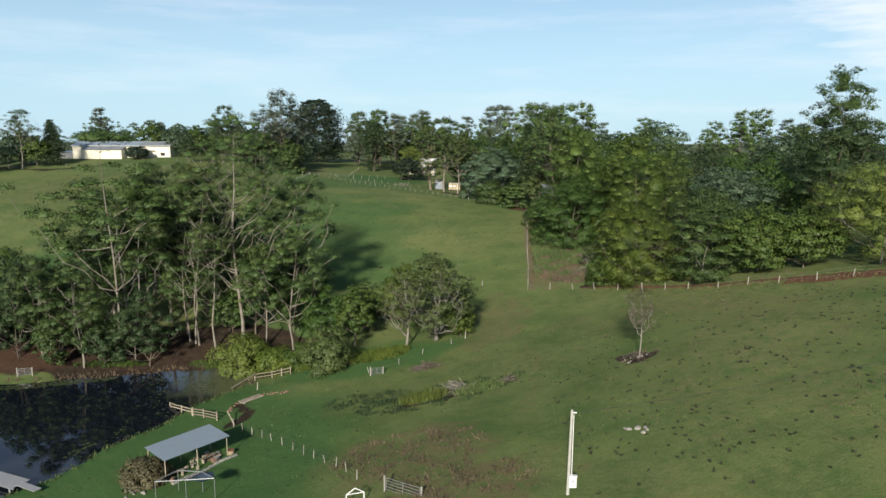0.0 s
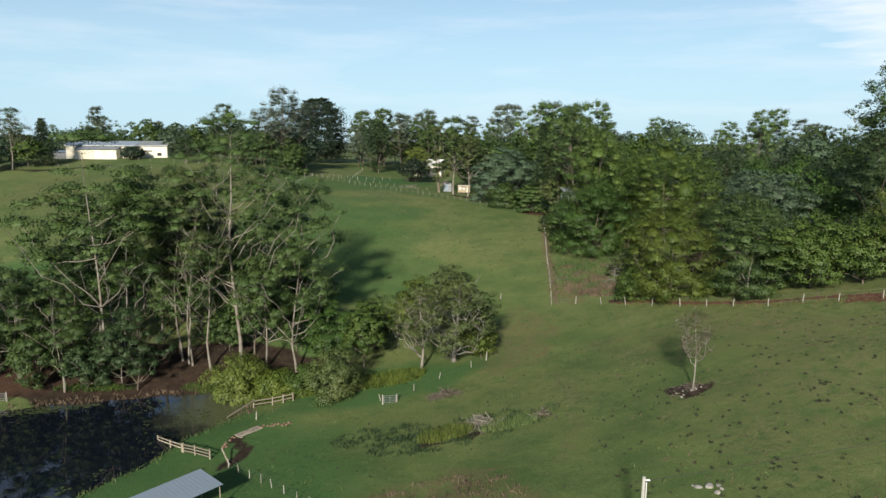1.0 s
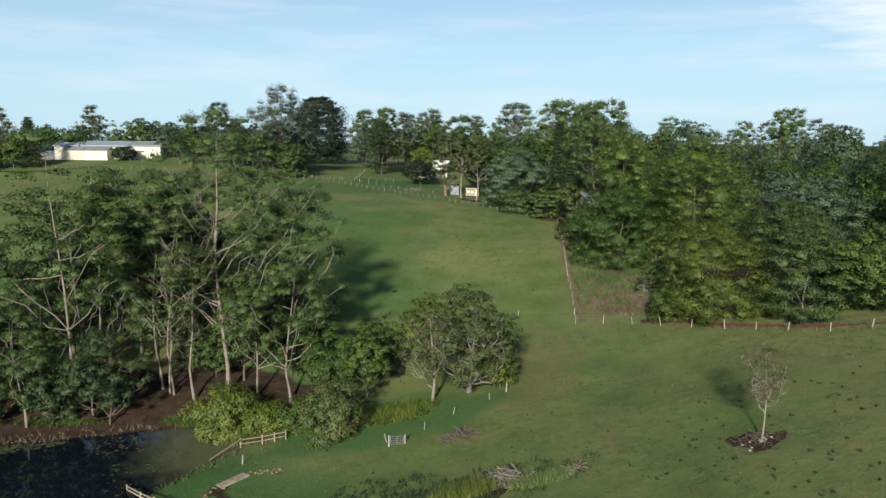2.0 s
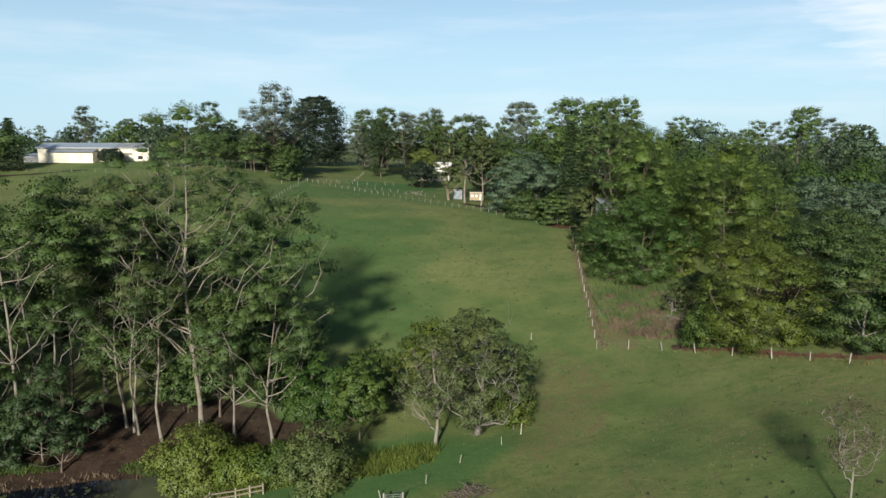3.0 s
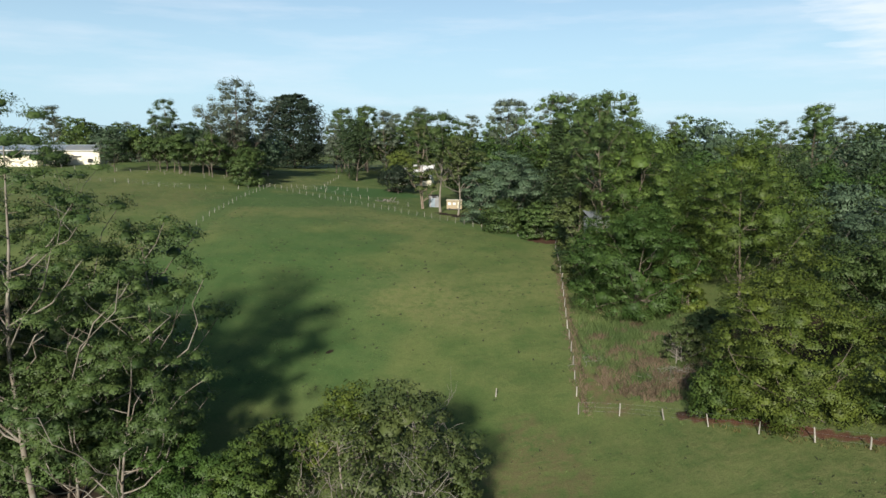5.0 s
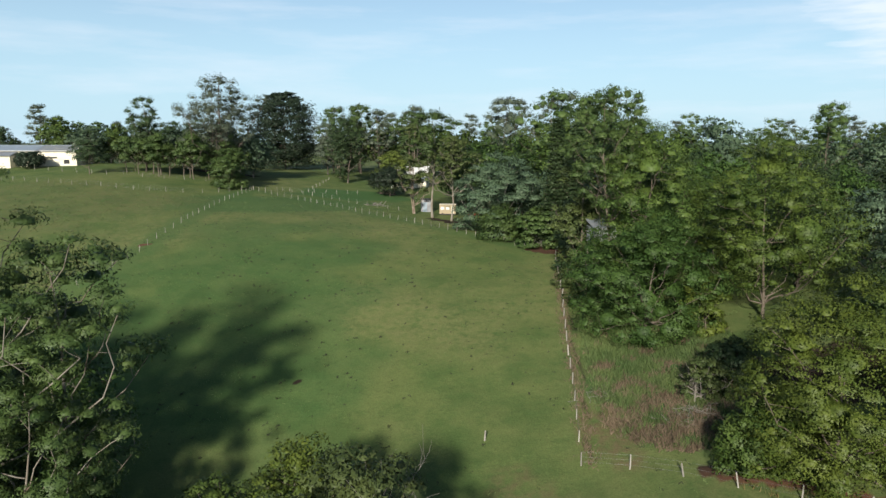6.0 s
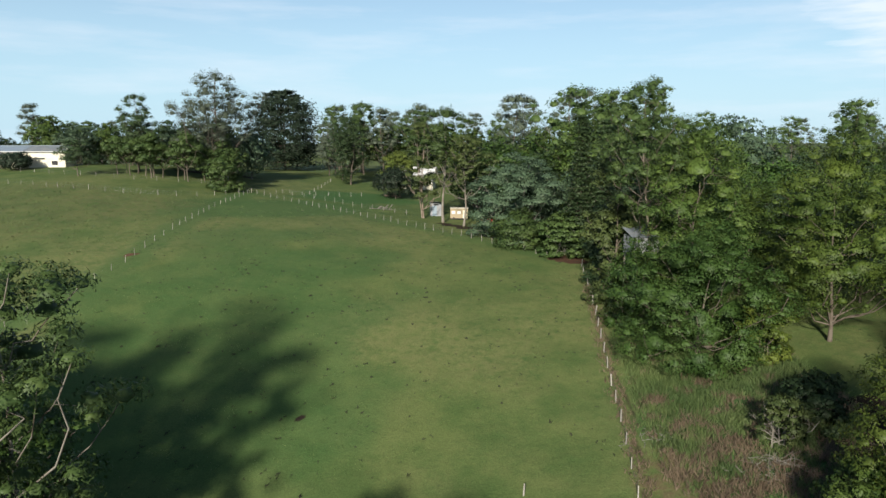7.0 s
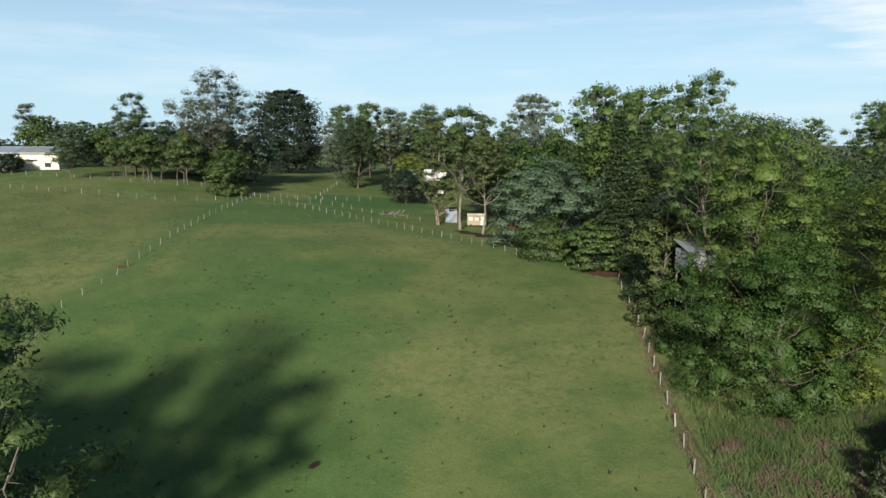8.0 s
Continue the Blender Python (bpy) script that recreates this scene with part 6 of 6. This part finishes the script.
def far_pole():
    """The pole at the cable's other end, beyond the paddock."""
    r = at_ground("power_pole", 71.8, 53.2, 0, -0.3)
    h = float(land(9.35, 45.2)) + 17.2 - float(land(71.8, 53.2))
    bm = bmesh.new()
    rod(bm, (0, 0, -0.4), (0, 0, max(6.0, h + 0.6)), 0.17, 0.13, 12)
    part("pole", bm, GREYPOLE, r)
    return tagged(r, "pale timber power pole at the paddock's edge", "power pole")


far_pole()


# ---- dead wood ----
def brush_pile(x, y, count, spread, rise, mat, label, seed, long=1.6, thick=0.035):
    """A heap of sticks, each a part of its own."""
    q = np.random.default_rng(seed)
    r = at_ground("brush_pile", x, y)
    for _ in range(count):
        u, v = q.normal() * spread, q.normal() * spread * 0.5
        h = rise * math.exp(-(u * u + 3 * v * v) / (2 * spread * spread)) * q.uniform(0.05, 1)
        a = np.array([u, v, float(land(x + u, y + v)) - float(land(x, y)) + h])
        d = q.normal(size=3) * np.array([1, 1, 0.3])
        d *= long * q.uniform(0.3, 1) / np.linalg.norm(d)
        s = Soup()
        limb(s, a - d / 2, a + d / 2, thick * q.uniform(0.4, 1.3), 0.012, q, 0.1, 0, 4, 4)
        new("branch", s.mesh("branch", mat, True)).parent = r
    return tagged(r, label, "brush pile")


brush_pile(-2.2, 82.6, 170, 1.0, 0.8, BARK["brown"], "heap of grey-brown dead branches in the paddock", 3)
brush_pile(1.6, 71.6, 70, 0.9, 1.2, BARK["pale"], "tangle of bleached fallen branches", 4, 2.8, 0.05)
brush_pile(1.0, 72.4, 120, 1.2, 1.3, BARK["grey"], "twiggy grey dead shrub on the mound", 5, 1.2, 0.02)
brush_pile(7.0, 71.6, 40, 0.8, 0.7, BARK["brown"], "dark charred logs at the mound's end", 6, 1.6, 0.1)
brush_pile(24.0, 113.6, 70, 1.5, 0.9, BARK["grey"], "pile of cut grey branches in the clearing", 7, 2.4, 0.022)
brush_pile(21.2, 70.2, 120, 1.0, 0.7, BARK["brown"], "dark twigs round the foot of the bare tree", 8, 1.0, 0.02)
brush_pile(-14.0, 212.0, 26, 1.2, 0.6, BARK["grey"], "pile of pale logs in the yard", 9, 2.8, 0.08)
brush_pile(-14.5, 241.5, 30, 1.0, 0.6, BARK["rust"], "heap of reddish logs below the trees", 10, 2.0, 0.1)
brush_pile(17.5, 119.0, 40, 1.6, 0.5, BARK["grey"], "scattered dead sticks along the fence", 11, 1.4, 0.02)
brush_pile(-13.5, 87.6, 60, 0.9, 0.5, BARK["brown"], "dark brush heap below the shrubs", 12, 1.2, 0.03)


def log(x, y, turn, length, rad, label, mat):
    bm = bmesh.new()
    rod(bm, (-length / 2, 0, rad * 0.7), (length / 2, 0, rad * 0.8), rad, rad * 0.8, 9)
    me = bpy.data.meshes.new("fallen_log")
    bm.to_mesh(me)
    bm.free()
    me.materials.append(mat)
    ob = new("fallen_log", me)
    ob.matrix_basis = pose(x, y, float(land(x, y)), 0, 0, turn)
    tagged(ob, label, "log", "fallen logs")


log(-67.0, 99.0, 130, 5.0, 0.16, "pale fallen log on the hillside", BARK["pale"])
log(-31.0, 94.6, 12, 3.0, 0.14, "fallen log on the grove's bare ground", BARK["brown"])
log(-25.0, 95.0, -20, 2.6, 0.12, "fallen log on the grove's bare ground", BARK["grey"])
log(20.6, 150.6, 55, 4.2, 0.1, "pale fallen branch against the side fence", BARK["pale"])


def lone_post(x, y, h, label):
    ob = new("lone_post", POSTS[0])
    ob.matrix_basis = pose(x, y, float(land(x, y)), 2, 3, 40) @ Matrix.Diagonal((1.1, 1.1, h * 0.9, 1))
    tagged(ob, label, "post")


lone_post(6.7, 114.4, 0.95, "single weathered post standing in the paddock")
lone_post(3.2, 92.2, 1.2, "single pale post beside the sapling")
lone_post(-23.6, 82.0, 1.0, "single pale post on the pond bank")

# ---- grass, weeds, reeds and lily pads ----
def blades(name, label, category, leaf, spots, seed, tall, wide, per=7, lean=0.35, spread=0.18):
    """Tufts of upright blades at spots, one joined mesh."""
    q, s = np.random.default_rng(seed), Soup()
    xy = np.repeat(np.asarray(spots, float), per, axis=0)
    k = len(xy)
    xy = xy + q.normal(size=(k, 2)) * spread
    z = land(xy[:, 0], xy[:, 1])
    h = tall * q.uniform(0.5, 1.3, k)
    a = q.uniform(0, 2 * math.pi, k)
    side = np.stack([np.cos(a), np.sin(a), np.zeros(k)], 1) * wide / 2
    base = np.stack([xy[:, 0], xy[:, 1], z - 0.03], 1)
    tip = base + np.stack([q.normal(size=k) * lean * h, q.normal(size=k) * lean * h, h], 1)
    face = np.cross(2 * side, tip - base)
    side = np.where((face @ np.array([-0.15, -0.9, 0.4]))[:, None] < 0, -side, side)
    v = np.stack([base - side, base + side, tip], 1).reshape(-1, 3)
    s.add(v, np.arange(3 * k).reshape(k, 3))
    n = np.stack([q.normal(size=k) * 0.35, q.normal(size=k) * 0.35 - 0.35, np.ones(k)], 1)
    s.nrm.append(np.repeat(n / np.linalg.norm(n, axis=1)[:, None], 3, axis=0).astype(np.float32))
    return tagged(new(name, s.mesh(name, leaf)), label, category, kind="stuff")


def scatter_in(q, count, cx, cy, rx, ry, turn=0.0, clump=0):
    r, a = np.sqrt(q.uniform(0, 1, count)), q.uniform(0, 2 * math.pi, count)
    u, v = r * np.cos(a) * rx, r * np.sin(a) * ry
    c, s = math.cos(turn), math.sin(turn)
    p = np.stack([cx + u * c - v * s, cy + u * s + v * c], 1)
    if clump:
        keep = wobble(p[:, 0], p[:, 1], 1.1, clump) + 0.5 * wobble(p[:, 0], p[:, 1], 0.5, clump + 1) > -0.1
        p = p[keep]
    return p


DUNG = material("dark_tussock", (0.035, 0.040, 0.020), 0.9, vary=0.3)
q = np.random.default_rng(17)
# the rank clearing beside the side fence
area = scatter_in(q, 5200, 24.5, 123.5, 9.0, 15.0, -0.1)
area = area[(area[:, 0] > 16.6 + (area[:, 1] - 110) * 0.06) & (area[:, 1] > 108.5)]
green = wobble(area[:, 0], area[:, 1], 1.6, 3.0) + 0.7 * wobble(area[:, 0], area[:, 1], 0.7, 5.0) + (area[:, 1] - 117) * 0.05 > 0.05
blades("tall_grass", "tall rank green grass in the clearing", "grass", LEAF["grass"], area[green], 1, 0.6, 0.1, 7, 0.5)
blades("dead_weeds", "brown dead weeds and bracken in the clearing", "weeds", LEAF["brush"], area[~green], 2, 0.55, 0.1, 6, 0.6)
strip = np.concatenate([np.stack([np.interp(np.linspace(0, 1, 420), [0, 0.5, 1], [14.8, 16.5, 18.6]), np.linspace(109, 153, 420)], 1) + q.normal(size=(420, 2)) * 0.35])
blades("fence_weeds", "straggling dry weeds along the side fence", "weeds", LEAF["brush"], strip, 3, 0.4, 0.09, 5, 0.6)
low = np.array([(x, y) for x, y in walk_line(FENCE_LOW, 0.16, random.Random(4))]) + q.normal(size=(len(walk_line(FENCE_LOW, 0.16, random.Random(4))), 2)) * 0.4
blades("fence_grass", "long dry grass along the lower fence", "grass", LEAF["straw"], low[low[:, 0] > 24][::2], 5, 0.4, 0.08, 4, 0.5)
# the mound with reeds in the lower paddock
blades("reeds", "yellow-green reeds on the mound", "reeds", LEAF["lime"], scatter_in(q, 260, -1.8, 71.0, 2.6, 1.0, 0.2), 6, 0.9, 0.1, 7, 0.3)
blades("reeds", "yellow-green reeds on the mound", "reeds", LEAF["grass"], scatter_in(q, 240, 4.2, 71.2, 2.8, 0.9, 0.1), 7, 0.7, 0.1, 7, 0.35)
blades("mound_weeds", "dark low weeds round the mound", "weeds", LEAF["deep"], scatter_in(q, 700, 0.0, 71.4, 9.5, 3.2, 0.2, 2), 8, 0.32, 0.16, 4, 0.7)
blades("mound_weeds", "dark low weeds near the pond", "weeds", LEAF["deep"], scatter_in(q, 420, -8.5, 73.5, 5.5, 2.4, 0.1, 5), 9, 0.3, 0.16, 4, 0.7)
blades("brown_weeds", "brown seeding weeds in the lower paddock", "weeds", LEAF["brush"], np.concatenate([scatter_in(q, 420, -2.5, 57.0, 7.0, 5.0, 0.2, 3), scatter_in(q, 480, 1.5, 49.5, 6.5, 3.2, 0.2, 7)]), 10, 0.34, 0.09, 5, 0.7)
# pond banks
bank = scatter_in(q, 9000, -45, 78, 40, 22)
d = shore(bank[:, 0], bank[:, 1])
far_bank = bank[(d > -0.2) & (d < 1.6) & (bank[:, 1] > 84)]
blades("bank_grass", "dry brown grass on the far pond bank", "grass", LEAF["brush"], far_bank[::2], 11, 0.5, 0.12, 6, 0.4)
blades("bank_grass", "lush green grass on the pond bank", "grass", LEAF["grass"], bank[(d > -0.3) & (d < 0.9) & (bank[:, 1] <= 84)], 12, 0.35, 0.1, 5, 0.5)
lush = np.concatenate([scatter_in(q, 900, -20.5, 89.5, 6.5, 2.4, 0.1), scatter_in(q, 500, -9.5, 90.0, 5.0, 2.2, 0.2)])
blades("lush_grass", "lush bright grass below the pond trees", "grass", LEAF["wattle"], lush, 13, 0.7, 0.13, 6, 0.4)
litter = scatter_in(q, 2600, -42, 94.5, 27, 7.5, 0.05)
blades("leaf_litter", "dry leaf litter and bark strips below the gum trees", "litter", LEAF["dry"], litter[shore(litter[:, 0], litter[:, 1]) > 0.8], 21, 0.06, 0.2, 3, 2.2, 0.3)
blades("bank_ferns", "low green ferns and grass on the grove's bank", "grass", LEAF["green"], np.concatenate([scatter_in(q, 260, -33.5, 92.6, 2.6, 0.9), scatter_in(q, 200, -47, 91.4, 5.0, 0.8, 0.1), scatter_in(q, 160, -25.5, 95.5, 2.6, 1.2)]), 22, 0.4, 0.12, 6, 0.5)
# dark tussocks and dung spots over the grazed paddock
wide = np.stack([q.uniform(-48, 46, 5200), q.uniform(44, 215, 5200)], 1)
wide = wide[(shore(wide[:, 0], wide[:, 1]) > 3) & (wobble(wide[:, 0], wide[:, 1], 9.0, 4.0) > -0.25)]
blades("tussocks", "small dark tussocks scattered over the grazed paddock", "grass", DUNG, wide[:1900], 14, 0.13, 0.2, 5, 0.7, 0.08)
blades("pasture_tufts", "low green tufts over the grazed paddock", "grass", LEAF["grass"], wide[1900:], 15, 0.16, 0.12, 7, 0.9, 0.3)
right = np.stack([q.uniform(14, 52, 1500), q.uniform(48, 92, 1500)], 1)
blades("dry_tufts", "dry brown tufts in the lower paddock", "grass", LEAF["brush"], right[wobble(right[:, 0], right[:, 1], 4.0, 6.0) > 0.1], 16, 0.15, 0.14, 5, 0.9, 0.2)
pats = np.concatenate([np.stack([q.uniform(11, 50, 330), q.uniform(42, 80, 330)], 1), np.stack([q.uniform(-34, 12, 110), q.uniform(112, 165, 110)], 1)])
blades("dark_tufts", "dark clumped tufts dotted over the grazed paddock", "grass", DUNG, pats, 19, 0.2, 0.2, 8, 0.45, 0.07)
hill = np.stack([q.uniform(-118, -48, 1800), q.uniform(140, 214, 1800)], 1)
blades("hill_tufts", "dry tussocks over the hill paddock", "grass", LEAF["grass"], hill, 18, 0.22, 0.16, 5, 0.8, 0.3)


def pads(count, cx, cy, rx, ry, turn, seed):
    q, s = np.random.default_rng(seed), Soup()
    p = scatter_in(q, count, cx, cy, rx, ry, turn)
    p = p[shore(p[:, 0], p[:, 1]) < -0.4]
    a = np.linspace(0.25, 2 * math.pi - 0.25, 8)
    for x, y in p:
        r, w = q.uniform(0.08, 0.22), q.uniform(0, 6.28)
        ring = np.stack([x + r * np.cos(a + w), y + r * np.sin(a + w), np.full(8, POND + 0.012 + 0.01 * q.random())], 1)
        mid = np.array([[x, y, POND + 0.014]])
        s.add(np.concatenate([mid, ring]), np.array([[0, i + 1, i + 2] for i in range(7)]))
    return s


for i, o in enumerate([(800, -55, 84.6, 11, 1.5, 0.27), (50, -37.5, 87.0, 3.5, 2.4, 0.2), (34, -34.0, 78.5, 2.0, 5.0, 0.5), (26, -37, 67.5, 1.2, 4.0, -0.42), (90, -31.8, 84.0, 2.0, 2.6, 0.0)]):
    s = pads(o[0], *o[1:], 30 + i)
    if s.n:
        tagged(new("lily_pads", s.mesh("lily_pads", LILY)), "green lily pads floating on the dark pond", "lily pads", kind="stuff")
